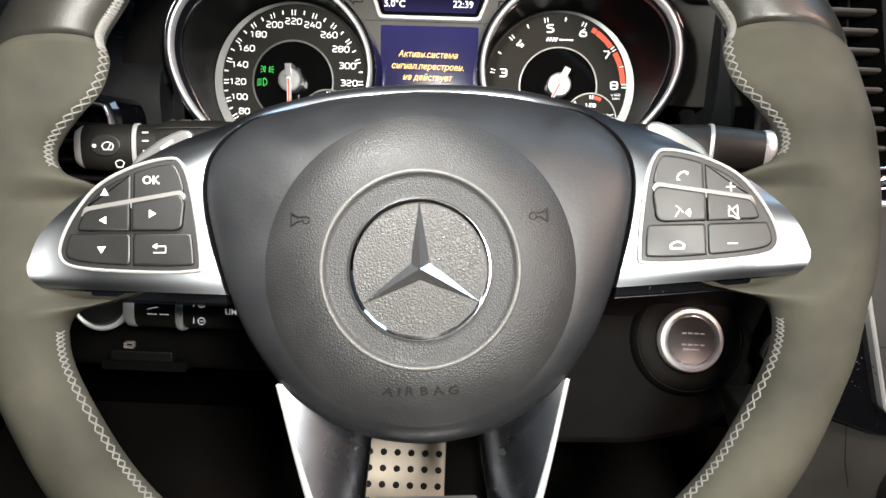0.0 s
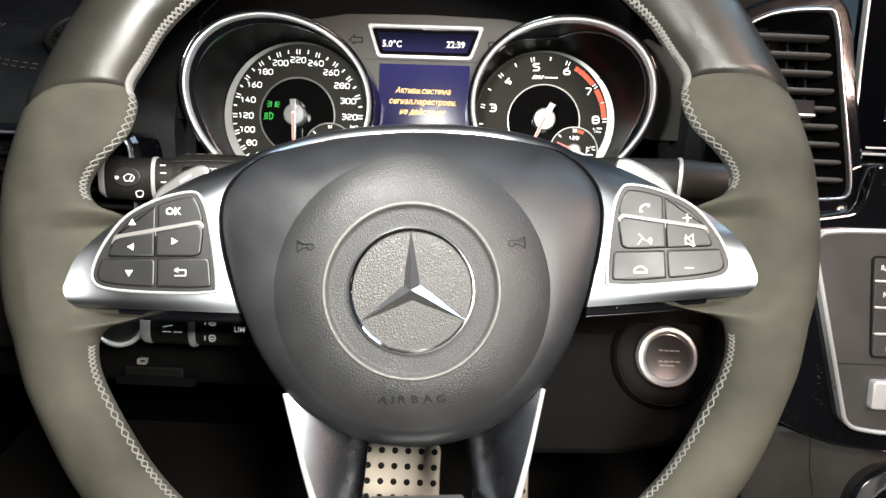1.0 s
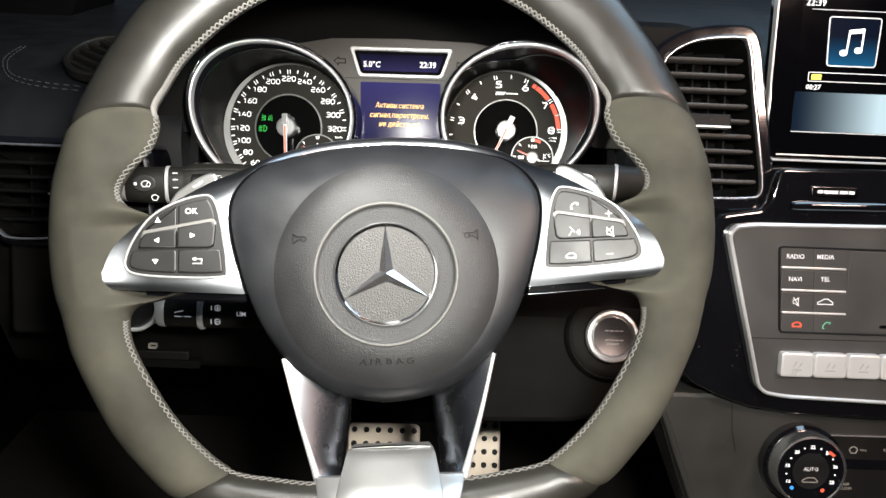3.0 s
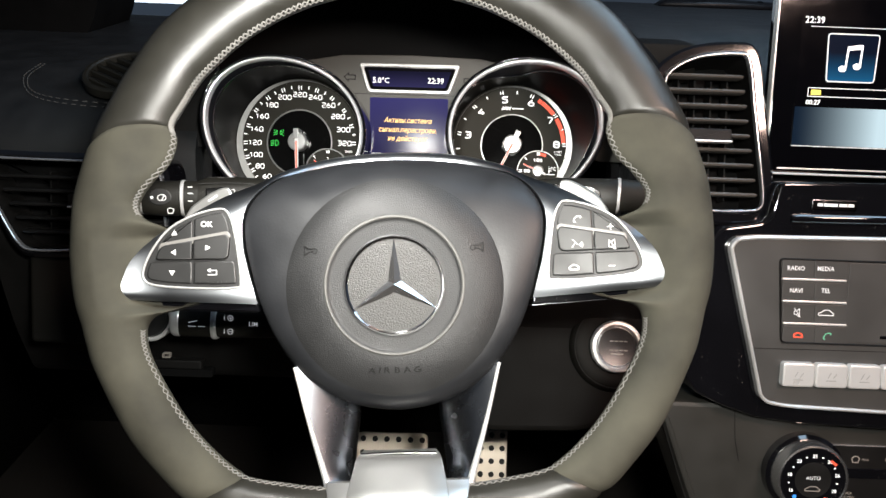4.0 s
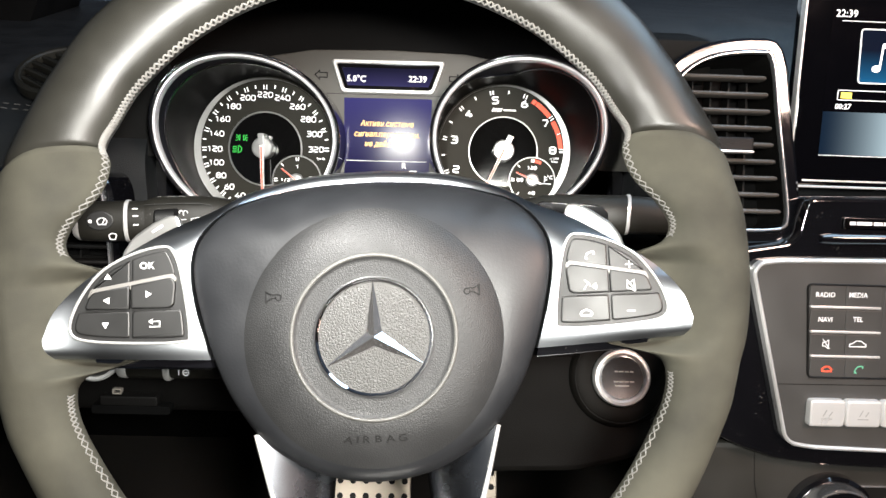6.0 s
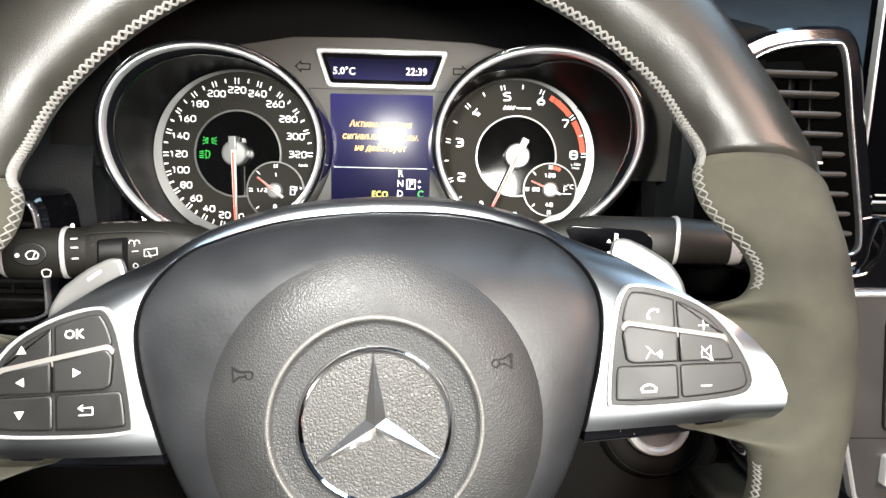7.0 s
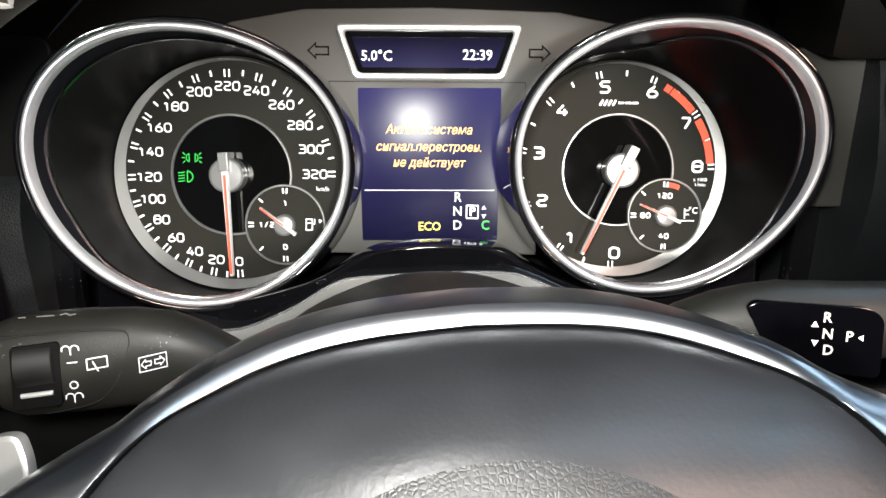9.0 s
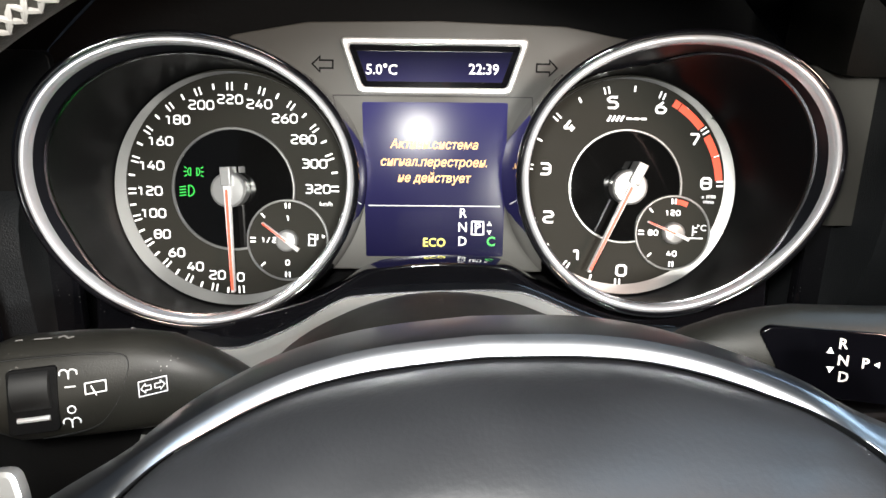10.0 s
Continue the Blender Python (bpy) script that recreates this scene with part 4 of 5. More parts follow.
# lit tell-tales
part("side_light_sign", strokes([[(-117.6 + 0.76 * (x + 117.6), y) for x, y in ln] for ln in (arc(-119.6, 4.9, 1.9, 90, 270, 6) + [(-119.6, 6.8)], arc(-115.6, 4.9, 1.9, -90, 90, 6) + [(-115.6, 3.0)],
     [(-122.4, 4.9), (-124.0, 4.9)], [(-122.2, 6.5), (-123.6, 7.3)], [(-122.2, 3.3), (-123.6, 2.5)], [(-112.8, 4.9), (-111.2, 4.9)], [(-113.0, 6.5), (-111.6, 7.3)], [(-113.0, 3.3), (-111.6, 2.5)])], 0.5, 2.25), M_LITGREEN, speedo, "green side light sign", smooth=False)
part("low_beam_sign", strokes([arc(-120.2, -4.4, 2.7, -90, 90, 7) + [(-120.2, -7.1)]] + [[(-121.6, -2.3 - 1.4 * i), (-124.6, -2.7 - 1.4 * i)] for i in range(4)], 0.55, 2.25), M_LITGREEN, speedo, "green low beam sign", smooth=False)

# tubes round the dials with tilted chrome rings
def hoop(g, r, z, low=0.0):
    """A loop of the tilted ring g, shrunk or grown to r times its size, moved back by z; low slides it towards its dial."""
    cx, cy, a, b, h, hx, hy, skew, lobe_x, lobe_y, dial_at = g
    out = []
    for i in range(96):
        t = 2 * math.pi * i / 96
        e = r + skew * math.sin(2 * t) + lobe_x * math.cos(3 * t) + lobe_y * math.sin(3 * t)
        x, y = (a + e) * math.cos(t), (b + e) * math.sin(t)
        out.append((cx + (dial_at[0] - cx) * low + x, cy + (dial_at[1] - cy) * low + y, h + hx * x + hy * y + z))
    return out


# middle, half width and height, depth and tilt, slight departures from an ellipse
RINGS = (((-97.8, 0.2, 62.6, 62.4, 55.7, -0.453, 0.152, -0.4, 0.3, 1.2, LEFT), (-96.6, 0.1, 56.0, 55.3, 46, -0.456, 0.149, -1.1, -0.4, 0.8, LEFT)),
         ((100.6, 6.5, 64.7, 60.1, 58, 0.174, 0.171, 1.6, 0.4, 1.2, RIGHT), (106.0, 6.4, 53.3, 52.9, 42.2, 0.27, -0.073, 5.0, -0.7, 0.5, RIGHT)))


def inner_hoop(g, gi, r, z, low=0.0):
    """The deeper inner edge; towards the middle display it closes up to the chrome ring."""
    side, out = (-1 if g[0] < 0 else 1), []
    for i, (p, q) in enumerate(zip(hoop(g, -5.2 + r, -7 + z, low), hoop(gi, r, z, low))):
        u = min(1.0, max(0.0, (side * math.cos(2 * math.pi * i / 96) + 0.75) / 0.7))
        u *= min(1.0, max(0.0, (math.sin(2 * math.pi * i / 96) + 0.8) / 0.5))
        out.append(tuple(Vector(p).lerp(Vector(q), u * u * (3 - 2 * u))))
    return out


for g, gi in RINGS:
    c = g[-1]
    k = 57.8 if c is LEFT else 53.8
    base = [(*p, 2.0) for p in circle(*c, k, 96)]
    part("tube_wall", loft(bmesh.new(), [base, [(*p, 5.0) for p in circle(*c, k + 0.6, 96)], inner_hoop(g, gi, -0.4, -1.2)], False, False), M_TUBE, cluster, "black tube wall")
    part("tube_step", loft(bmesh.new(), [inner_hoop(g, gi, -0.6, -1.6), inner_hoop(g, gi, -0.5, 0), inner_hoop(g, gi, 0.3, 0.3), inner_hoop(g, gi, 0.6, -0.8)], False, False), M_DARKCHROME, cluster, "thin dark inner ring")
    part("tube_funnel", loft(bmesh.new(), [inner_hoop(g, gi, 0.5, -0.6), hoop(g, -4.7, -4.4)], False, False), M_FUNNEL, cluster, "dark satin funnel inside the ring")
    part("chrome_ring", loft(bmesh.new(), [hoop(g, -5.0, -6)] + [hoop(g, -3.4 - 1.5 * math.cos(math.pi * i / 8), -2.6 + 2.0 * math.sin(math.pi * i / 8)) for i in range(9)] + [hoop(g, -1.9, -6)], False, False), M_RING, cluster, "polished chrome dial ring")
    part("ring_lip", loft(bmesh.new(), [hoop(g, -2.1, -6)] + [hoop(g, -0.7 - 1.3 * math.cos(math.pi * i / 8), -3.4 + 1.6 * math.sin(math.pi * i / 8)) for i in range(9)] + [hoop(g, 0.4, -7)], False, False), M_GLOSS, cluster, "gloss black outer lip")
    part("tube_sleeve", loft(bmesh.new(), [hoop(g, 0.2, -5), hoop(g, 1.0, -12), [(x, y, max(3.0, z)) for x, y, z in hoop(g, 1.6, -32, 0.1)], [(x, y, 1.5) for x, y, z in hoop(g, 2.0, 0, 0.2)]], False, False), M_GLOSS, cluster, "gloss black sleeve")

# small upper display in a bright frame
o = rounded([(-46.4, 70.2), (-37.4, 44.0), (36.4, 44.4), (45.0, 70.8)], 3.2)
i = rounded([(-42.6, 67.2), (-35.2, 47.0), (34.2, 47.4), (41.2, 67.8)], 2.4)
part("display_frame", band(o, i, 0.5, 4.0, 0.8), M_BRIGHT, cluster, "bright silver display frame")
part("display_well", band(inset(i, -0.5), inset(i, 3.0), 0.2, 1.4, 0.2), M_GLOSS, cluster)
M_UPPER = glow_panel("upper_display", (0.030, 0.026, 0.10), (0.006, 0.006, 0.025), 1, 0.049, 0.063, 0.9)
up = part("upper_display", plate(i, 0.2, 1.2, 0.0), M_UPPER, cluster, "dark violet display", smooth=False)
lettering("temperature", "5.0°C", 7.0, -34, 55.4, 1.25, M_LIT, up, align="LEFT", width=0.95, bold=0.05)
lettering("clock", "22:39", 7.0, 30.6, 56.3, 1.25, M_LIT, up, align="RIGHT", width=0.95, bold=0.05)
for s in (-1, 1):
    c = -0.6
    q = [(c + s * 59.8, 57.7), (c + s * 55.2, 62.0), (c + s * 55.2, 59.9), (c + s * 48.9, 59.9), (c + s * 48.9, 55.4), (c + s * 55.2, 55.4), (c + s * 55.2, 53.3)]
    q = q if area2(q) > 0 else q[::-1]
    part("turn_arrow", band(q, inset(q, 0.8), 0.9, 1.2, 0.0), M_DARK, panel, "unlit turn arrow", smooth=False)

# main display
# display's own violet, brightened towards the top as painted lamp glare
M_MAIN = glow_panel("main_display", (0.006, 0.005, 0.034), (0.045, 0.040, 0.17), 1, -0.038, 0.040, 0.9, 1.2)
o = rounded([(-35.6, 40.0), (-33.2, -35.4), (34.6, -34.6), (35.2, 40.8)], 1.0)
main = part("main_display", plate(o[::-1] if area2(o) < 0 else o, 0.5, 1.4, 0.1), M_MAIN, cluster, "violet-blue display with an amber message", smooth=False, m=pose(0, 0, 0))
for words, y in (("Активн.система", 19.9), ("сигнал.перестроен.", 11.4), ("не действует", 3.6)):
    lettering("message_line", words, 6.2, -0.4, y, 1.5, M_AMBER, main, shear=0.22, width=0.90, bold=0.07)
part("display_rule", strokes([[(-32, -10.2), (32.5, -9.6)]], 0.4, 1.5), M_MARK, main, smooth=False)
for words, x, y, mat in (("R", 14.4, -13.4, M_MARK), ("N", 14.4, -20.4, M_MARK), ("D", 14.4, -27.4, M_MARK), ("P", 21.8, -20.5, M_LIT), ("ECO", 0.4, -28.2, M_YELLOW), ("C", 28.5, -27.3, M_LITGREEN)):
    lettering("gear_letter", words, 6.6 if len(words) == 1 else 6.0, x, y, 1.5, mat, main, width=0.95, bold=0.1)
part("gear_box", band(rounded([(18.6, -24), (25, -24), (25, -17), (18.6, -17)], 0.7), rounded([(19.2, -23.4), (24.4, -23.4), (24.4, -17.6), (19.2, -17.6)], 0.4), 1.5, 1.56, 0), M_LIT, main, smooth=False)
sign("gear_arrow", [], 0.4, 1.5, main, M_MARK, [tri(27.6, -18.5, 1.4, 90), tri(27.6, -22.4, 1.4, 270)])

# hood over the cluster, black inside, leather outside
ARCH = [(-194, 42), (-184, 62), (-140, 100), (-80, 122), (0, 130), (80, 122), (140, 100), (184, 62), (194, 42)]
a = spline([(x, y) for x, y in ARCH], 8, False)
bm = bmesh.new()
loops = []
for k, (g, z) in enumerate(((0, -6), (0, 60), (1, 110), (5, 116), (9, 110), (11, 60), (11, -6))):
    loops.append([(x * (1 + g / 215), y + (g if y > 0 else 0), z) for x, y in a])
rows = [[bm.verts.new(Vector(p) * MM) for p in lp] for lp in loops]
for r0, r1 in zip(rows, rows[1:]):
    for i in range(len(r0) - 1):
        bm.faces.new((r0[i], r0[i + 1], r1[i + 1], r1[i]))
hood = part("cluster_hood", bm, M_DARK, None, "", m=pose(-0.006, 0.560, 0.690, 80))
tagged(hood, "black hood arching over the instrument cluster", "hood")
bm = bmesh.new()
o = [(-194, -70), (194, -70), (194, 10), (185, 60), (141, 102), (80, 124), (0, 132), (-80, 124), (-141, 102), (-185, 60), (-194, 10)]
plate(o, -10, -5, 0.5, bm)
part("hood_back", bm, M_DARK, hood)

# grey lip below the dials
bm = bmesh.new()
LIP = [(-112, -67.5), (-97, -70.6), (-82, -70.2), (-60, -61), (-40.5, -49.4), (-28, -46.6), (2, -44.4), (33.3, -43.8), (47, -47), (71, -57), (90, -62), (113, -63), (124, -60)]
a = spline(LIP, 6, False)
rows = [[bm.verts.new(Vector((x * g, y + dy, z)) * MM) for x, y in a] for g, dy, z in ((1, -6, 0), (1, -2, 42), (1, -0.6, 48), (1, 0, 50), (1, -1.2, 52), (1, -2.8, 53), (1, -4.0, 56), (0.98, -17, 82), (0.97, -28, 100))]
for r0, r1 in zip(rows, rows[1:]):
    for i in range(len(r0) - 1):
        bm.faces.new((r0[i], r0[i + 1], r1[i + 1], r1[i]))
part("lower_lip", bm, M_LIP, cluster, "grey lip under the dials")
# added bright tube paints the highlight along the lip's rounded edge
part("lip_highlight", tube([(x, y + 0.1, 50.6) for x, y in spline(LIP[1:-1], 6, False)], 0.6, 6), M_TRIM, cluster, "bright bar painting the highlight on the lip's rounded edge")
part("lip_trim", tube([(x, y, 51) for x, y in spline([(-130, -62.6), (-122, -65.4), (-112, -68), (-99, -70.8)], 5, False)], 0.8, 8), M_BRIGHT, cluster, "bright trim at the end of the lip")
o = spline([(-150, -40), (-128, -56), (-104, -62), (-82, -59), (-60, -53), (-45, -46.5), (-30, -37.5), (-15, -34.6), (4, -33), (24, -33.4), (36, -35.4), (48, -42.6), (68, -51), (90, -57), (112, -55), (135, -46), (150, -36)], 4, False) + [(150, -86), (-150, -86)]
part("lower_shade", plate(o if area2(o) > 0 else o[::-1], 10, 40, 1), M_GLOSS, cluster, "gloss black band over the lip")


# ---- column cover and stalks ----
col = thing("column_cover", pose(0, 0, 0), "black plastic cover of the steering column", "column cover")
def column_shell(upper):
    loops = []
    for y, w, top, low in ((452, 58, 676, 560), (450, 66, 683, 556), (442, 70, 686, 555), (415, 70, 688, 556), (385, 68, 687, 562), (368, 64, 682, 570), (362, 56, 672, 580)):
        lp, zc = [], top - 40
        for i in range(33):
            t = math.pi * i / 32
            c, s = math.cos(t), math.sin(t)
            x = -6 + w * abs(c) ** (1.0 if upper else 0.7) * (1 if c > 0 else -1)
            lp.append((x, y, zc + 0.3 + 40 * s ** 1.35) if upper else (x * 0.985, y, zc - 0.6 - (zc - low) * s ** 0.8))
        loops.append(lp)
    return loft(bmesh.new(), loops)


part("upper_shell", column_shell(True), M_STALK, col, "black grained upper shell")
part("lower_shell", column_shell(False), M_STALK, col, "black grained lower shell")

STALK_L = pose(0, 0.429, 0.672, 0, 0, 8) @ pose(0, 0, 0, 74)
STALK_R = pose(0, 0.429, 0.678, 0, 0, -8) @ pose(0, 0, 0, 74)


def body(stations, n=24, bm=None, power=0.8):
    """A body along x with superelliptic sections: x, y, z, half height, half depth in mm."""
    loops = []
    for x, y, z, h, d in stations:
        lp = []
        for i in range(n):
            t = 2 * math.pi * i / n
            c, s = math.cos(t), math.sin(t)
            lp.append((x, y + h * abs(s) ** power * (1 if s > 0 else -1), z + d * abs(c) ** power * (1 if c > 0 else -1)))
        loops.append(lp)
    return loft(bm or bmesh.new(), loops)


gear = thing("gear_stalk", STALK_R, "black gear selector stalk with a gloss display and silver rings", "stalk")
part("stalk_body", body([(62, -7, -3, 3, 7), (69, -5, -2, 6, 9), (78, -2.5, 0, 10, 10), (90, 0, 0, 12.6, 11), (101, 1.6, 0, 14.2, 11), (112, 3, 0, 14.8, 11), (137, 4.4, 0, 14.4, 11), (150, 6.4, 0, 13.2, 11), (155.6, 7, 0, 12.9, 11)]), M_STALK, gear)
part("stalk_ring", body([(155.4, 7.4, 0, 12.9, 11.2), (155.8, 7.4, 0, 13.2, 11.5), (157.2, 7.6, 0, 13.1, 11.5), (157.6, 7.6, 0, 12.8, 11.2)]), M_BRIGHT, gear, "silver ring")
part("stalk_grip", body([(157.4, 7.6, 0, 12.4, 10.8), (172, 7.6, 0, 11.9, 10.4), (188, 7.6, 0, 11, 10), (195, 7.4, 0, 8.5, 8)]), M_STALK, gear, "black grip")
part("stalk_end", body([(184.5, 7.8, 0.2, 11.3, 10.4), (186, 7.8, 0.2, 11.5, 10.6), (189.5, 7.8, 0.2, 10.9, 10.2), (190.5, 7.8, 0.2, 10.4, 9.8)]), M_BRIGHT, gear, "silver end ring")
o = rounded([(98, 10), (107, -6), (120, -10.6), (144.5, -12), (143.5, 9), (138, 12.4), (101, 12.4)], 3)
o = o if area2(o) > 0 else o[::-1]
gd = part("gear_display", plate(o, 6, 11.4, 0.5), M_SCREEN, gear, "gloss black gear display")
for words, x, y in (("R", 124.8, 8.0), ("N", 125.5, 2.4), ("D", 126.2, -3.2), ("P", 132.6, 1.9)):
    lettering("gear_letter", words, 4.9, x, y, 11.45, M_GEAR, gd, bold=0.1)
sign("gear_arrow", [], 0.4, 11.42, gd, M_LIT, [tri(121.0, 5.4, 1.4, 90), tri(121.6, -0.6, 1.4, 270), tri(136.6, 1.8, 1.2, 180)])

wiper = thing("wiper_stalk", STALK_L, "black wiper and indicator stalk with white signs", "stalk")
part("stalk_body", body([(-73, -7, -3, 2.5, 7), (-79, -5, -1, 6, 9), (-87, -4, 0, 11, 10.6), (-98, -2.5, 0, 15, 11.2), (-110, -1.8, 0, 16.5, 11.5), (-126, -1.6, 0, 17.2, 11.5), (-146, -1.5, 0, 17, 11.5), (-152, -1.2, 0, 14.5, 11)]), M_STALK, wiper)
part("stalk_ring", body([(-162, 0, 0, 13.0, 11.3), (-162.5, 0, 0, 13.5, 11.8), (-164, 0, 0, 13.5, 11.8), (-164.5, 0, 0, 13.0, 11.3)]), M_BRIGHT, wiper, "silver ring")
part("stalk_collar", body([(-152, 0, 0, 12.6, 10.8), (-162, 0, 0, 12.8, 10.9)]), M_STALK, wiper)
part("stalk_grip", body([(-165, 0, 0, 12.8, 11.0), (-180, 0, 0, 12.8, 11), (-190, 0, 0, 12.2, 10.5), (-194, 0, 0, 10.4, 9)]), M_STALK, wiper, "black turning grip")
part("stalk_end", body([(-191, 0, 0, 11.9, 10.2), (-192.5, 0, 0, 11.5, 9.9), (-195, 0, 0, 9.6, 8.4)]), M_BRIGHT, wiper, "silver end")
part("grip_button", plate(circle(-178, 1, 8.0, 32, 6.0), 9, 11.8, 0.5), M_BUTTON, wiper, "oval push button")
part("wiper_sign", strokes([arc(-176.5, -0.5, 3.2, 160, 20, 6) + [(-174.4, -1.4), (-178.6, -1.4), (-179.5, 0.6)], [(-176.5, -1.4), (-174.8, 2.2)]], 0.5, 11.8), M_MARK, wiper, smooth=False)
part("nozzle_sign", disc(-183.4, 0.6, 1.1, 11.8, 11.9, 0), M_MARK, wiper, smooth=False)
part("rear_wiper_sign", strokes([arc(-171, -9.6, 2.6, 150, 30, 5) + [(-169.6, -10.8), (-172.4, -10.8), (-173.2, -8.8)]], 0.5, 10.2), M_MARK, wiper, smooth=False)
o = rounded([(-145.6, -11.6), (-130.8, -11.0), (-130.0, 10.0), (-144.6, 9.2)], 1.5)
SHIFT = pose(-1.5 * MM, -2.0 * MM, 0)
# dark plate, slightly proud, paints the shaded recess round the roller
part("rocker_well_shade", plate(o, 9.5, 11.9, 0.3), M_DARK, wiper, m=SHIFT)
part("rocker", body([(-143.8, 2.2, 10.4, 5.8, 3.0), (-143.4, 2.2, 10.6, 6.6, 3.8), (-132.4, 2.7, 10.6, 6.6, 3.8), (-132.0, 2.7, 10.4, 5.8, 3.0)], power=1.0), M_BUTTON, wiper, "gloss rear wiper roller", m=SHIFT)
part("rocker_lip", tube([(-142.4, -6.6, 12.4), (-138, -6.4, 12.6), (-133, -6.2, 12.4)], 0.85, 8), M_BRIGHT, wiper, "silver edge of the roller", m=SHIFT)
part("rear_wash_sign", strokes([arc(-128.2, 7.2, 1.3, 200, -20, 5), arc(-125.6, 7.2, 1.3, 200, -20, 5), [(-126.9, 7.2), (-126.9, 5.4)], [(-128.2, 2.8), (-125.2, 2.9)]], 0.34, 11.45, None, 0.25), M_MARK, wiper, smooth=False, m=SHIFT)
part("rear_wash_sign", strokes([arc(-126.9, -4.6, 1.2, 0, 350, 9), arc(-128.4, -8.6, 1.3, 200, -20, 5), arc(-125.8, -8.6, 1.3, 200, -20, 5), [(-127.1, -8.6), (-127.1, -10.4)]], 0.34, 11.45, None, 0.25), M_MARK, wiper, smooth=False, m=SHIFT)
part("rear_screen_sign", strokes([[(-122.4, 0), (-116.2, 0.7), (-116.2, 4.2), (-122.4, 3.5), (-122.4, 0)], [(-119.2, -0.6), (-120.6, 2.6)]], 0.34, 11.45, None, 0.25), M_MARK, wiper, smooth=False, m=SHIFT)
part("indicator_sign", strokes([[(-106.6, -2.4), (-98, -1.0), (-98, 3.9), (-106.6, 2.5), (-106.6, -2.4)]] + [[(x + d * u, y + 0.16 * d * u + v) for u, v in ((0, 0), (1.4, 1.5), (1.4, 0.7), (3.1, 0.7), (3.1, -0.7), (1.4, -0.7), (1.4, -1.5), (0, 0))]
     for x, y, d in ((-106.0, 0.1, 1), (-98.6, 1.35, -1))], 0.3, 11.45, None, 0.3), M_MARK, wiper, smooth=False, m=SHIFT)
part("shell_line", strokes([spline([(-150, 12.4), (-130, 13), (-113, 12.4), (-109.2, 9.6), (-110.6, 3), (-114.4, -5), (-121, -11.2), (-136, -13.4)], 6, False)], 0.3, 11.0, None, 0.4), M_BUTTON, wiper, m=SHIFT)
part("top_sign", strokes([[(-122.5, 0), (-120.5, 0)], [(-117, 0), (-112, 0)], [(-110, 0), (-108.5, 0.8), (-107, -0.6), (-105.5, 0)]], 0.6, 0), M_SLOPE, wiper, smooth=False, m=pose(-22 * MM, 15.2 * MM, 5.0 * MM, -66))
part("collar_sign", strokes([[(-158.6, 8), (-155.6, 8)], [(-158.6, 3.5), (-155.6, 3.5)], [(-158.6, -2), (-155.6, -2)]], 0.7, 10.7), M_MARK, wiper, smooth=False)

CRUISE = pose(0, 0.392, 0.580, 76)
cruise = thing("cruise_stalk", CRUISE, "short black cruise control stalk with a silver ring", "stalk")
part("stalk_body", body([(-60, 0, -10, 9, 8), (-100, 0, -2, 11, 9), (-136, 0, 0, 11.5, 9), (-138, 0, 0, 11, 8.6)]), M_STALK, cruise)
part("stalk_ring", body([(-138, 0, 0, 12.4, 10), (-139, 0, 0, 13, 10.4), (-141, 0, 0, 13, 10.4), (-142, 0, 0, 12.4, 10)]), M_BRIGHT, cruise, "silver ring")
part("stalk_grip", body([(-142, 0, 0, 11.5, 9.2), (-165, -0.5, 0, 11, 9), (-169, -0.5, 0, 9.6, 8)]), M_STALK, cruise, "black grip")
part("stalk_end", body([(-166, -0.5, 0, 10.8, 9.2), (-167, -0.5, 0, 11.2, 9.6), (-171, -0.5, 0, 10.8, 9.0), (-173, -0.5, 0, 9.2, 7.4)]), M_BRIGHT, cruise, "chrome end")
part("cruise_sign", strokes([arc(-127, 5, 2, 0, 350, 10), [(-128, 5), (-126, 5)], [(-127, 4), (-127, 6)], arc(-127, -5, 2, 0, 350, 10), [(-128, -5), (-126, -5)],
     [(-131.5, 3.4), (-131.5, 6.6)], [(-131.5, -6.6), (-131.5, -3.4)], [(-158, 0.8), (-152, 2.2)], [(-158, -2), (-153, -2)], [(-151, -2), (-146, -2)]], 0.5, 9.1), M_MARK, cruise, smooth=False)
lettering("limit_lettering", "LIM", 4.6, -110, 1, 9.05, M_MARK, cruise, bold=0.05)

# ---- light switch, parking brake handle ----
SWITCH = pose(-0.199, 0.415, 0.5715, 76)
sw = thing("light_switch", SWITCH, "round dark light switch with a chrome arc on the dashboard", "switch")
part("switch_dial", lathe([(16, -8), (16, 3), (14, 6), (0.5, 7)], 40), M_BUTTON, sw)
part("switch_ring", ring(0, 0, 18.8, 15.6, -8, 5, 1.2), M_BRIGHT, sw, "chrome ring")
BRAKE = pose(-0.197, 0.458, 0.510, 80)
br = thing("brake_release", BRAKE, "black parking brake release with an amber sign on the lower panel", "handle")
part("release_handle", box(-22, 22, -6, 2, -6, 5, 1.4, 2), M_BLACK, br)
part("release_recess", box(-30, 30, -14, -7, -8, 2, 0.5, 2), M_DARK, br)
part("release_sign", band(rounded([(-12, 3.6), (-5, 3.6), (-5, 8), (-12, 8)], 1), rounded([(-11, 4.6), (-6, 4.6), (-6, 7), (-11, 7)], 0.5), 1.5, 5.2, 0.1), M_ORANGE_MARK, br, "amber sign")

# ---- start button ----
START = pose(0.1758, 0.4345, 0.550, 66)
st = thing("start_button", START, "round silver start button in a black leather surround", "button")
part("surround", lathe([(39, -16), (38, -8), (35.5, -4), (32, -2.4), (27, -2.0), (23, -2.4), (21.4, -4)], 56), M_BOLSTER, st, "black leather surround")
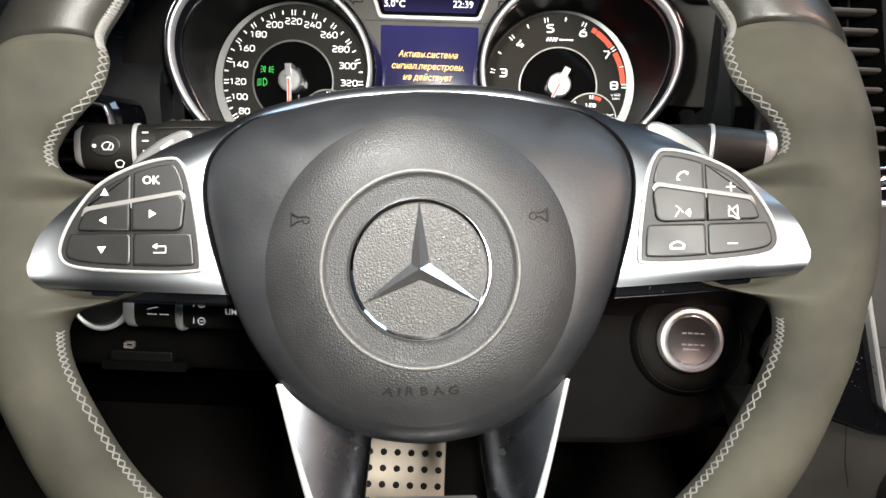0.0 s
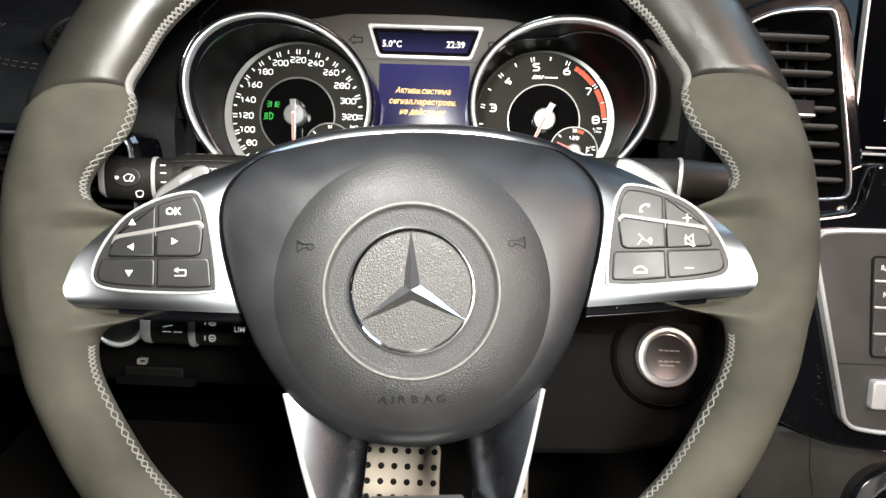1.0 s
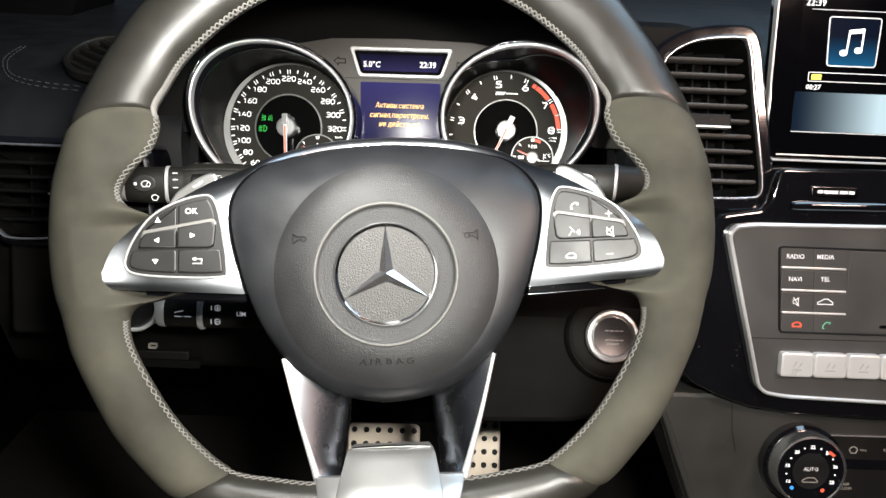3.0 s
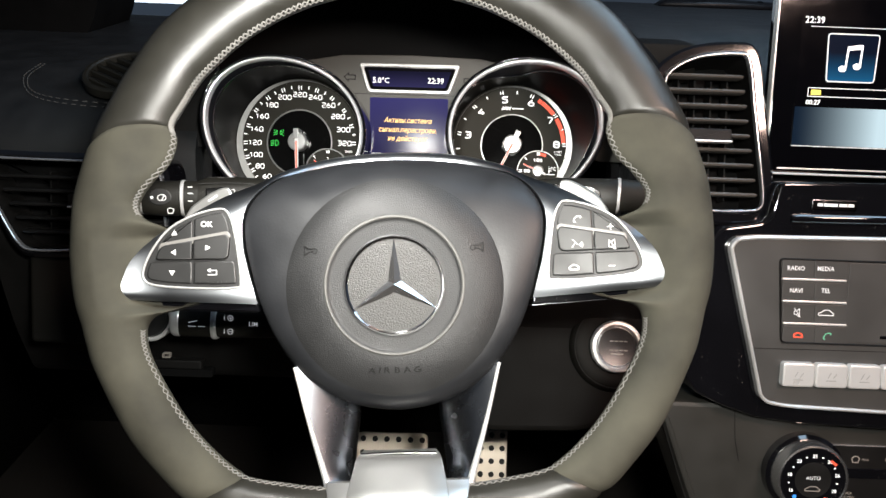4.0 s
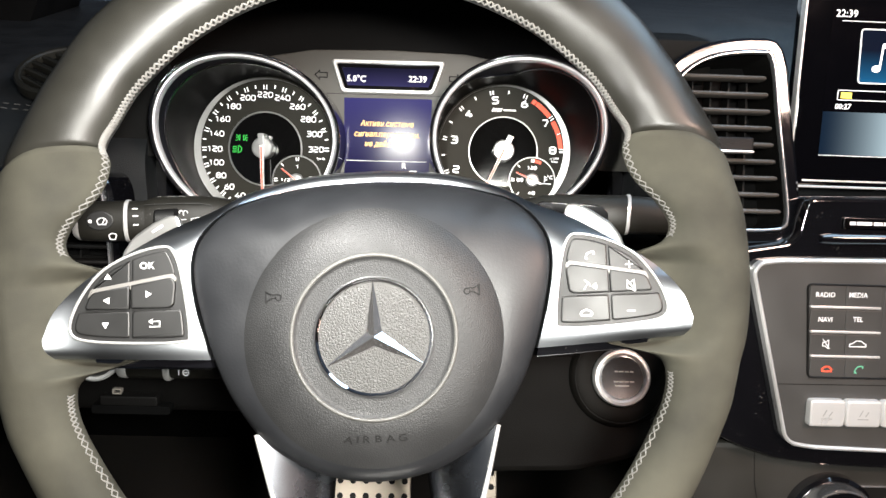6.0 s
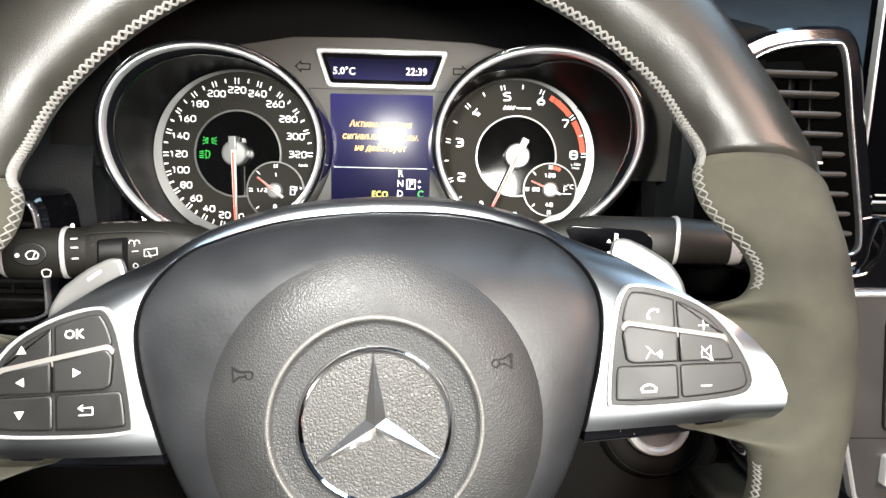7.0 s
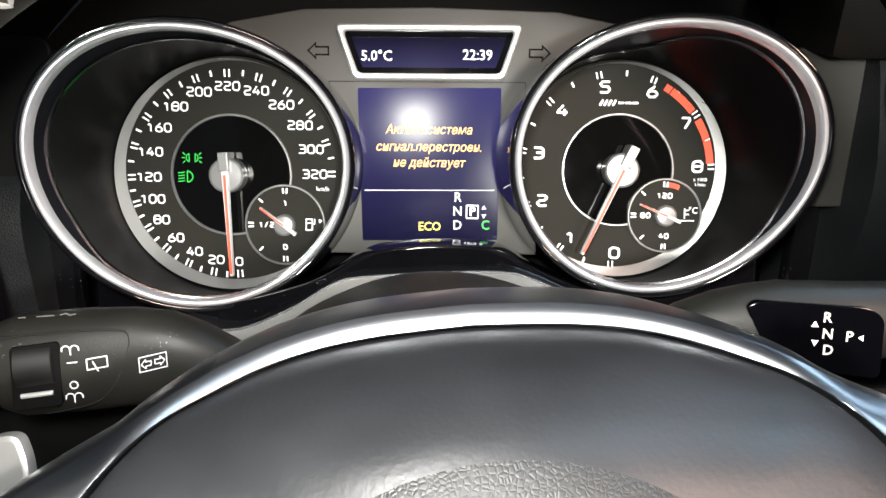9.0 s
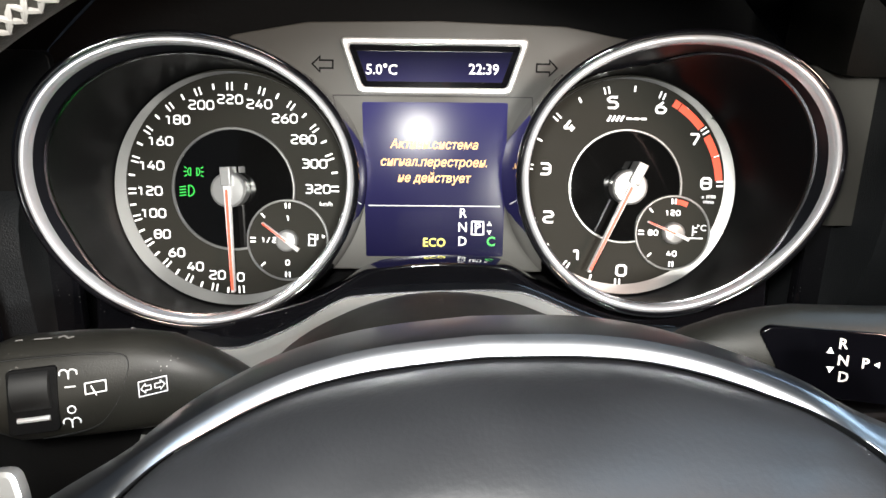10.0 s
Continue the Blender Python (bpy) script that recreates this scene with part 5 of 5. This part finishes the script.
part("surround_seam", ring(0, 0, 34.6, 33.9, -6, -2.6, 0.2), M_BLACK, st)
o = rounded([(-108, 22), (-46, 31), (0, 38), (21, 34), (36, 19), (47, 1), (50, -12), (38, -42), (12, -62), (-30, -72), (-108, -74)], 9)
part("bolster_panel", plate(o if area2(o) > 0 else o[::-1], -34, -9, 5), M_BOLSTER_SHADE, dash, "leather bolster beside the column, darkened for its shade", m=START)
part("bezel", lathe([(21.6, -4), (21.4, 0.5), (20.4, 2.0), (18.2, 2.2), (16.9, 1.0), (16.8, -2)], 64), M_BRIGHT, st, "bright silver bezel")
part("push_disc", lathe([(16.6, -3), (16.5, 0.6), (15.5, 1.4), (8, 0.6), (0.3, 0.3)], 56), M_DISC, st, "polished push disc")
part("engraving", strokes([[(-6 + 4 * i, 4.5), (-3.4 + 4 * i, 4.5)] for i in range(4)] + [[(-6 + 4 * i, -3), (-3.4 + 4 * i, -3)] for i in range(4)] + [[(-5, -6), (5, -6)]], 1.0, 0.7), M_FAINT, st, "faint engraved bars", smooth=False)

# ---- vents ----
def slat_vent(name, frame_pts, m, slats, hood_grow, label, knob, x_of, mat_hood=M_GLOSS, mat_slat=M_SLAT):
    v = thing(name, m, label, "air vent")
    o = spline(frame_pts, 5)
    o = o if area2(o) > 0 else o[::-1]
    part("vent_housing", band(inset(o, -hood_grow), inset(o, 0.8), -40, -1.0, 2.5), mat_hood, v, "gloss black housing")
    part("vent_frame", band(inset(o, -0.1), inset(o, 1.5), -3.5, 1.2, 0.6), M_TRIM, v, "bright silver frame")
    part("vent_well", plate(inset(o, 2.0), -46, -40, 0.2), M_DARK, v)
    part("well_wall", loft(bmesh.new(), [[(x, y, z) for x, y in inset(o, 2.6)] for z in (-42, -2)], False, False), M_BLACK, v)
    for y in slats:
        x0, x1 = x_of(y)
        part("slat", body([(x0, y, -8, 1.5, 6), (x0 + 1.5, y, -8, 1.8, 7), (x1 - 1.5, y, -8, 1.8, 7), (x1, y, -8, 1.5, 6)], 12), mat_slat, v)
    for k in (0.2, 0.4, 0.6, 0.8):
        x0, x1 = x_of(sum(slats) / len(slats))
        xx = x0 + (x1 - x0) * k
        lines = bmesh.new()
        plate([(xx - 0.6, min(slats) - 4), (xx + 0.6, min(slats) - 4), (xx + 0.6, max(slats) + 4), (xx - 0.6, max(slats) + 4)], -30, -18, 0, lines)
        part("cross_vane", lines, M_BLACK, v)
    x, y, w = knob
    kn = part("vent_slider", box(x - w, x + w, y - 4.5, y + 5, -8, 2.5, 1.2, 1.5), M_BLACK, v, "black slider")
    part("slider_edge", box(x - w, x + w, y - 5.4, y - 3.8, -4, 3.4, 0.5, 0.8), M_BRIGHT, kn, "silver slider edge")
    return v


VENT = pose(0.267, 0.421, 0.678, 70)
fp = [(-76.5, 88), (-71.5, 100), (-52, 111), (-22, 114.8), (-12, 109.5), (-6.6, 71), (-2, 38), (1.6, 8), (-1, -2.2), (-12, -4.6), (-40, -5.4), (-62, -4.5), (-69, 3), (-71, 40), (-75, 72)]
slat_vent("centre_vent", fp, VENT, [8.4 + 11.15 * i for i in range(9)], 9.5, "slatted centre air vent in a silver frame", (-41, 52, 16.5),
          lambda y: (-68 - 0.08 * y, -1.5 - 0.145 * y))
LVENT = pose(-0.245, 0.420, 0.655, 76)
fp = [(-82, 38), (-30, 38.6), (30, 38.4), (52, 37.6), (58, 34), (61, 20), (64, -18), (60, -26), (45, -29), (0, -30.4), (-36, -31.6), (-48, -27), (-58, -12), (-70, 10), (-80, 28)]
# slats in black rather than M_SLAT: light's falloff put into their colour
slat_vent("side_vent", fp, LVENT, [-17 + 10.4 * i for i in range(5)], 5, "slatted side air vent in a silver frame", (2, 7.5, 12), lambda y: (-54 - 0.45 * y, 60 - 0.06 * y), M_GLOSS, M_BLACK)

part("side_panel", plate(rounded([(-46, -105), (6, -105), (6, -35), (-46, -35)], 5), -40, -10, 3), M_BOLSTER, dash, "dark panel under the side vent", m=LVENT)

# ---- speaker in the corner of the dashboard ----
SPK = pose(-0.256, 0.551, 0.743, 22, 0, 0) @ pose(0, 0, 0, 0, 0, -32)
sp = thing("corner_speaker", SPK, "round black speaker grille in the dashboard corner", "speaker")
part("speaker_rim", ring(0, 0, 36, 31, -6, 2.5, 1.2), M_STALK, sp)
part("speaker_bed", disc(0, 0, 32, -8, -4, 0.2), M_DARK, sp)
for i in range(6):
    y = -24 + 9.6 * i
    w = math.sqrt(31 ** 2 - y * y)
    part("speaker_bar", box(-w, w, y - 2.0, y + 2.0, -5, 0.5, 0.8, 0.4), M_STALK, sp)
bm = bmesh.new()
for off in (0, 4):
    path = spline([(-0.352 - off * 0.001, 0.60, 0.7425), (-0.349 - off * 0.001, 0.562, 0.7342), (-0.326, 0.531 - off * 0.001, 0.7252 - off * 0.0006), (-0.275, 0.522 - off * 0.001, 0.7208 - off * 0.0007), (-0.20, 0.521 - off * 0.001, 0.7200 - off * 0.0007)], 14, False)
    for p, q in zip(path[::2], path[1::2]):
        tube([Vector(p) * 1000, Vector(q) * 1000], 0.45, 5, bm=bm)
sm = tagged(part("seam_stitching", bm, M_DIMTHREAD, dash, "grey double seam"), kind="stuff")

# ---- sensor strip on the dashboard's top ----
dv = thing("sensor_strip", pose(0.385, 0.90, 0.812), "low gloss black strip on top of the dashboard", "sensor strip")
part("strip_base", body([(-88, 0, 0, 10, 3), (-80, 0, 2, 16, 6), (0, 0, 3, 20, 7.5), (80, 0, 2, 16, 6), (88, 0, 0, 10, 3)]), M_SLEEVE, dv)
for x in (-30, 8, 42):
    part("strip_lens", lathe([(5.5, 6), (5, 10), (2, 11.4), (0.3, 11.6)], 20), M_SCREEN, dv, "dark glass lens", m=pose(x * MM, -8 * MM, -1.5 * MM))

# ---- centre console ----
CONSOLE = pose(0.27, 0.384, 0.610, 76)
con = thing("centre_console", CONSOLE, "gloss black centre console with a silver-framed control panel", "console")
MID = 95.0


def sym(half):
    o = half + [(2 * MID - x, y) for x, y in reversed(half) if abs(x - MID) > 0.1]
    return o if area2(o) > 0 else o[::-1]


gl = sym([(95, 96), (5, 94), (0, 70), (-6, 64), (-36, 59), (-44, 50), (-48, 0), (-60, -50), (-48, -66), (-26, -76), (-2, -83.6), (30, -87.6), (95, -90)])
part("gloss_body", plate(rounded(gl, 4), -40, -6, 2.5), M_GLOSS, con, "gloss black body")
tr = rounded(sym([(95, 56), (-12, 54), (-27, 52), (-32, 45), (-2, -66), (4, -71.3), (19, -73.6), (95, -76)]), 6)
part("panel_frame", band(tr, inset(tr, 2.6), -10, 1.0, 1.0), M_BRIGHT, con, "bright silver frame")
cp = part("control_panel", plate(inset(tr, 2.2), -10, -1.0, 0.6), M_FASCIA, con, "grey control panel")
part("panel_joint", strokes([[(-9, -29.5), (199, -28.5)]], 0.5, -1.0, h=0.12), M_BLACK, cp)
bl = rounded([(5, 38.5), (10.5, -25), (180, -25), (185, 38.5)][::-1], 4)
bz = part("key_block", band(bl, inset(bl, 1.4), -6, 0.2, 0.5), M_BLACK, cp, "black raised surround of the keys")
for r in range(4):
    for c in range(2):
        x0, y0 = 7.6 + 1.35 * r + 24 * c, 23.6 - 16.4 * r
        part("console_key", box(x0, x0 + 23.6, y0, y0 + 14.2, -5, -0.3 - 0.1 * c, 0.5, 1), M_FASCIA, cp, "flat grey key")
part("blank_field", box(57.5, 181, -23, 36.5, -5, -0.6, 0.4, 2), M_FASCIA, cp)
part("disc_slot", box(84, 170, -19.5, -17, -5, -0.2, 0.4, 1), M_GLOSS, cp, "dark disc slot")
for i, y in enumerate((23.0, 6.6, -9.8)):
    part("key_rule", box(8.2 + 1.6 * i, 55.4 + 1.4 * i, y - 0.8, y + 0.8, -2, 0.6, 0.4, 0.6), M_BRIGHT, cp, "thin silver rule")
for words, x, y in (("RADIO", 17.8, 31), ("MEDIA", 39.6, 31.3), ("NAVI", 19.2, 14.6), ("TEL", 41, 15.1)):
    lettering("key_word", words, 4.6, x, y, -0.2, M_MARK, cp, width=0.92, bold=0.05)
sign("mute_sign", [[(19, -3), (19, -0.6), (20.6, -0.6), (22.8, 1.2), (22.8, -4.6), (20.6, -3), (19, -3)], [(19, 1.4), (23.6, -4.8)]], 0.5, -0.22, cp)
sign("car_sign", [[(37, -3), (37, -1.6), (39.4, -0.6), (41.4, 0.9), (44.6, 0.9), (46.6, -0.8), (48, -1.4), (48, -3), (37, -3)]], 0.6, -0.22, cp)
sign("hang_up_sign", handset(23.2, -18.0, 3.4, 0) + [[(20, -20), (26.4, -20)]], 1.0, -0.22, cp, M_LITRED)
sign("call_sign", handset(44.4, -18, 3.4, 40), 0.8, -0.22, cp, material("green_print", (0.1, 0.35, 0.2), 0.5, glow=(0.2, 0.6, 0.4), glow_strength=0.4))
for i in range(5):
    x0 = 12.2 + 24.5 * i
    kb = part("climate_key", box(x0, x0 + 23.8, -56.6, -38.4, -6, 4.5, 1.6, 2.5), M_SILVER, cp, "silver key")
    part("key_engraving", strokes([[(x0 + 8, -51), (x0 + 15, -51)], [(x0 + 9, -49), (x0 + 11, -45)], [(x0 + 13, -49), (x0 + 15, -46)]], 0.6, 4.5), M_FAINT, kb, smooth=False)
hz = part("label_plate", box(27.5, 61, 74, 82, -8, -4.2, 0.8, 1.5), M_DARKCHROME, con, "small dark plate")
part("plain_bar", strokes([[(32, 78), (35, 78)], [(36.5, 78), (46, 78)], [(48, 78), (53, 78)], [(54.5, 78), (58, 78)]], 2.2, -4.2), M_MARK, hz, smooth=False)
part("console_ridge", body([(14, 67, -7, 3, 4), (20, 67.5, -6, 3.6, 5), (95, 68.5, -6, 3.6, 5), (170, 67.5, -6, 3.6, 5), (176, 67, -7, 3, 4)]), M_GLOSS, con)

# lower console with the climate dial
LOWER = pose(0.31, 0.368, 0.500, 76)
low = thing("lower_console", LOWER, "grey lower console with black key strips", "console")
o = rounded([(-112, 34), (-95, -12), (-62, -95), (-48, -130), (200, -130), (200, 34)][::-1], 8)
part("lower_body", plate(o if area2(o) > 0 else o[::-1], -60, -7, 4), M_LOWER, low, "grey lower body")
part("body_joint", strokes([[(-52, 30), (-50, 5), (-46, -12)], [(-108, 20), (-90, -30), (-58, -112)]], 0.6, -6.95), M_BLACK, low)
o = rounded([(14, 4.6), (16, -47), (190, -49), (190, 4.6)][::-1], 5)
strip = part("key_strip", plate(o if area2(o) > 0 else o[::-1], -8, -5.6, 0.5), M_BLACK, low, "black key strip")
part("strip_edge", box(18, 190, 3.6, 4.6, -8, -4.8, 0.3, 0.4), M_TRIM, strip)
part("strip_edge", box(22, 190, -48.2, -47.2, -8, -4.8, 0.3, 0.4), M_TRIM, strip)
part("strip_rule", box(24, 190, -22, -14, -8, -4.9, 0.4, 0.6), M_GLOSS, strip)
part("defrost_sign", strokes([arc(44, -7.6, 3.2, 160, 20, 6) + [(46.0, -9.4), (42.0, -9.4), (41.0, -6.6)]], 0.7, -5.6), M_ORANGE_MARK, strip, smooth=False)
lettering("key_word", "MAX", 2.6, 51.5, -7.0, -5.5, M_ORANGE_MARK, strip)
lettering("key_word", "REST", 3.4, 70.5, -6.6, -5.5, M_ORANGE_MARK, strip)
lettering("key_word", "AIR\nFLOW", 3.4, 41, -36, -5.5, M_ORANGE_MARK, strip)
KNOB = pose(0.3128, 0.3579, 0.4846, 76) @ Matrix.Scale(0.94, 4)
kb = thing("climate_dial", KNOB, "round climate dial with a knurled chrome ring", "dial")
part("dial_skirt", lathe([(33, -16), (32.5, -6), (30, -4)], 56), M_GLOSS, kb, "gloss black skirt")
bm = bmesh.new()
loft(bm, [[((r + (0.5 if i % 2 else 0)) * math.cos(2 * math.pi * i / 96), (r + (0.5 if i % 2 else 0)) * math.sin(2 * math.pi * i / 96), z) for i in range(96)] for r, z in ((29.2, -6), (28.4, 5.4), (27.8, 7.4), (26.6, 7.8), (25.9, 7))], False, False)
M_RINGSILVER = material("ring_silver", (0.72, 0.72, 0.72), 0.18, 0.95, vary=0.05)
part("knurled_ring", bm, M_RINGSILVER, kb, "knurled chrome ring")
kd = part("dial_plate", disc(0, 0, 26.2, 2, 7.0, 0.1), M_GLOSS, kb, "black dial plate")
for k, words in enumerate(("16", "18", "20", "22", "24", "26", "28")):
    a = 207 - 39 * k
    lettering("degree_number", words, 3.9, 19.5 * math.cos(radians(a)), 19.5 * math.sin(radians(a)), 7.05, M_LIT, kd, bold=0.05)
    if k < 6:
        part("degree_dot", disc(*polar((0, 0), 19.5, a - 19.5), 0.7, 7, 7.1, 0, 12), M_LIT, kd, smooth=False)
lettering("auto_lettering", "AUTO", 4.2, 0, 1.5, 7.1, M_MARK, kd)
part("car_sign", strokes([[(-6, -9), (-6, -7.4), (-2, -5.4), (3, -5.4), (5.8, -7.6), (5.8, -9), (-6, -9)]], 0.7, 7.06), M_ORANGE_MARK, kd, smooth=False)
part("dial_middle", disc(0, 0, 14.6, 6.6, 7.02, 0.02, 40), M_BUTTON, kd, "dark grey middle of the dial")
part("cold_dot", disc(-14, -14, 1.6, 7, 7.1, 0, 16), M_LITBLUE, kd, smooth=False)
part("warm_dot", disc(10.5, -15.5, 1.6, 7, 7.1, 0, 16), M_LITRED, kd, smooth=False)
part("setting_mark", strokes([[(13.4, 16), (17.4, 13)]], 2.0, 7.02), M_LITRED, kd, smooth=False)

# ---- centre screen ----
SCREEN = pose(0.279, 0.442, 0.699, 78)
sc = thing("centre_screen", SCREEN, "upright centre screen showing a music player", "screen")
o = rounded([(-4.5, 0.5), (190, 0.5), (190, 142), (-4.5, 142)], 7)
part("screen_body", plate(o, -14, 0, 1.5), M_BEZEL, sc, "gloss black body")
part("screen_edge", band(inset(o, -1.2), inset(o, 0.4), -6, 0.2, 0.5), M_BRIGHT, sc, "thin silver edge")
M_FIELD = glow_panel("music_field", (0.003, 0.014, 0.032), (0.72, 0.92, 1.0), 0, 0.012, 0.078, 0.85, 2.0)
fd = part("picture_field", box(13, 176, 21.5, 120, -1, 0.15, 0, 0.5), M_SCREEN, sc, "dark picture", smooth=False)
part("lit_field", box(13.5, 160, 22, 51, -1, 0.3, 0, 0.5), M_FIELD, fd, "pale blue lit field", smooth=False)
part("field_rule", strokes([[(13.5, 21.6), (176, 21.2)]], 0.5, 0.3), M_MARK, fd, smooth=False)
part("field_rule", strokes([[(20, 110.5), (176, 110)]], 0.5, 0.3), M_MARK, fd, smooth=False)
M_TILE = glow_panel("tile_blue", (0.015, 0.19, 0.42), (0.002, 0.006, 0.018), 1, 0.068, 0.092, 0.9, 0.5)
o = rounded([(34.5, 70), (71.5, 70), (72.8, 106), (33.2, 106)], 3)
part("bezel_rule", box(4, 182, 3.6, 4.8, -1, 0.6, 0.2, 0.3), M_BRIGHT, sc, "thin silver rule")
tl = part("music_tile", plate(o, 0, 0.5, 0), M_TILE, fd, "blue music tile", smooth=False)
part("tile_frame", band(o, inset(o, 0.9), 0, 0.7, 0), M_MARK, tl, smooth=False)
part("music_note", strokes([[(48.5, 80), (49.6, 96), (60, 97.4), (59.4, 82)], [(49.4, 94.2), (60, 95.6)]], 1.4, 0.7, plate(circle(46.2, 80, 3, 20, 2.3), 0.7, 0.78, 0, plate(circle(57, 82, 3, 20, 2.3), 0.7, 0.78, 0))), M_LIT, tl, "white music note", smooth=False)
br_ = rounded([(22, 58.6), (98, 58.6), (98, 65.6), (22, 65.6)], 1)
part("progress_frame", band(br_, inset(br_, 0.6), 0, 0.5, 0), M_MARK, fd, smooth=False)
part("progress_fill", box(24.5, 32, 60, 64, 0, 0.4, 0, 0.3), M_YELLOW, fd, "yellow progress block", smooth=False)
lettering("clock", "22:39", 6.8, 15, 115, 0.4, M_LIT, fd, align="LEFT", bold=0.03)
lettering("elapsed_time", "00:27", 5.0, 21, 54.4, 0.4, M_LIT, fd, align="LEFT", shear=0.1, bold=0.05)
lettering("remaining_time", "-03:12", 5.0, 98, 54.6, 0.4, M_LIT, fd, align="RIGHT", shear=0.1, bold=0.05)

# ---- pedals ----
def pedal(name, x0, x1, y0, y1, m, label):
    p = thing(name, m, label, "pedal")
    part("pad", box(x0, x1, y0, y1, -6, 0, 1.2, 7), M_STEEL, p, "brushed steel pad")
    nx, ny = max(2, round((x1 - x0) / 12.5)), max(2, round((y1 - y0) / 14))
    for i in range(nx):
        for j in range(ny):
            part("rubber_stud", lathe([(3.2, -1), (3.2, 0.8), (2.6, 1.4), (0.2, 1.4)], 10), M_RUBBER, p, m=pose((x0 + (x1 - x0) * (i + 0.5) / nx) * MM, (y0 + (y1 - y0) * (j + 0.5) / ny) * MM, 0))
    part("pedal_arm", tube([((x0 + x1) / 2, y1 - 15, -8), ((x0 + x1) / 2, y1 + 60, -60), ((x0 + x1) / 2, y1 + 140, -90), ((x0 + x1) / 2, y1 + 275, -150)], 7, 10), M_DARK, p)
    return p


pedal("brake_pedal", -57, 22, -45, 45, pose(0, 0.575, 0.314, 58), "steel brake pedal with black rubber studs")
pedal("accelerator_pedal", 76, 112, -75, 55, pose(0, 0.600, 0.330, 62), "steel accelerator pedal with black rubber studs")

# ---- bright hall seen past the dashboard corner ----
bk = block("backdrop", -1.62, -0.86, 3.2, 3.24, 0.712, 1.05, M_FILM, bevel=0.019)
tagged(bk, "bright hall light outside the windscreen", "backdrop", kind="structure")
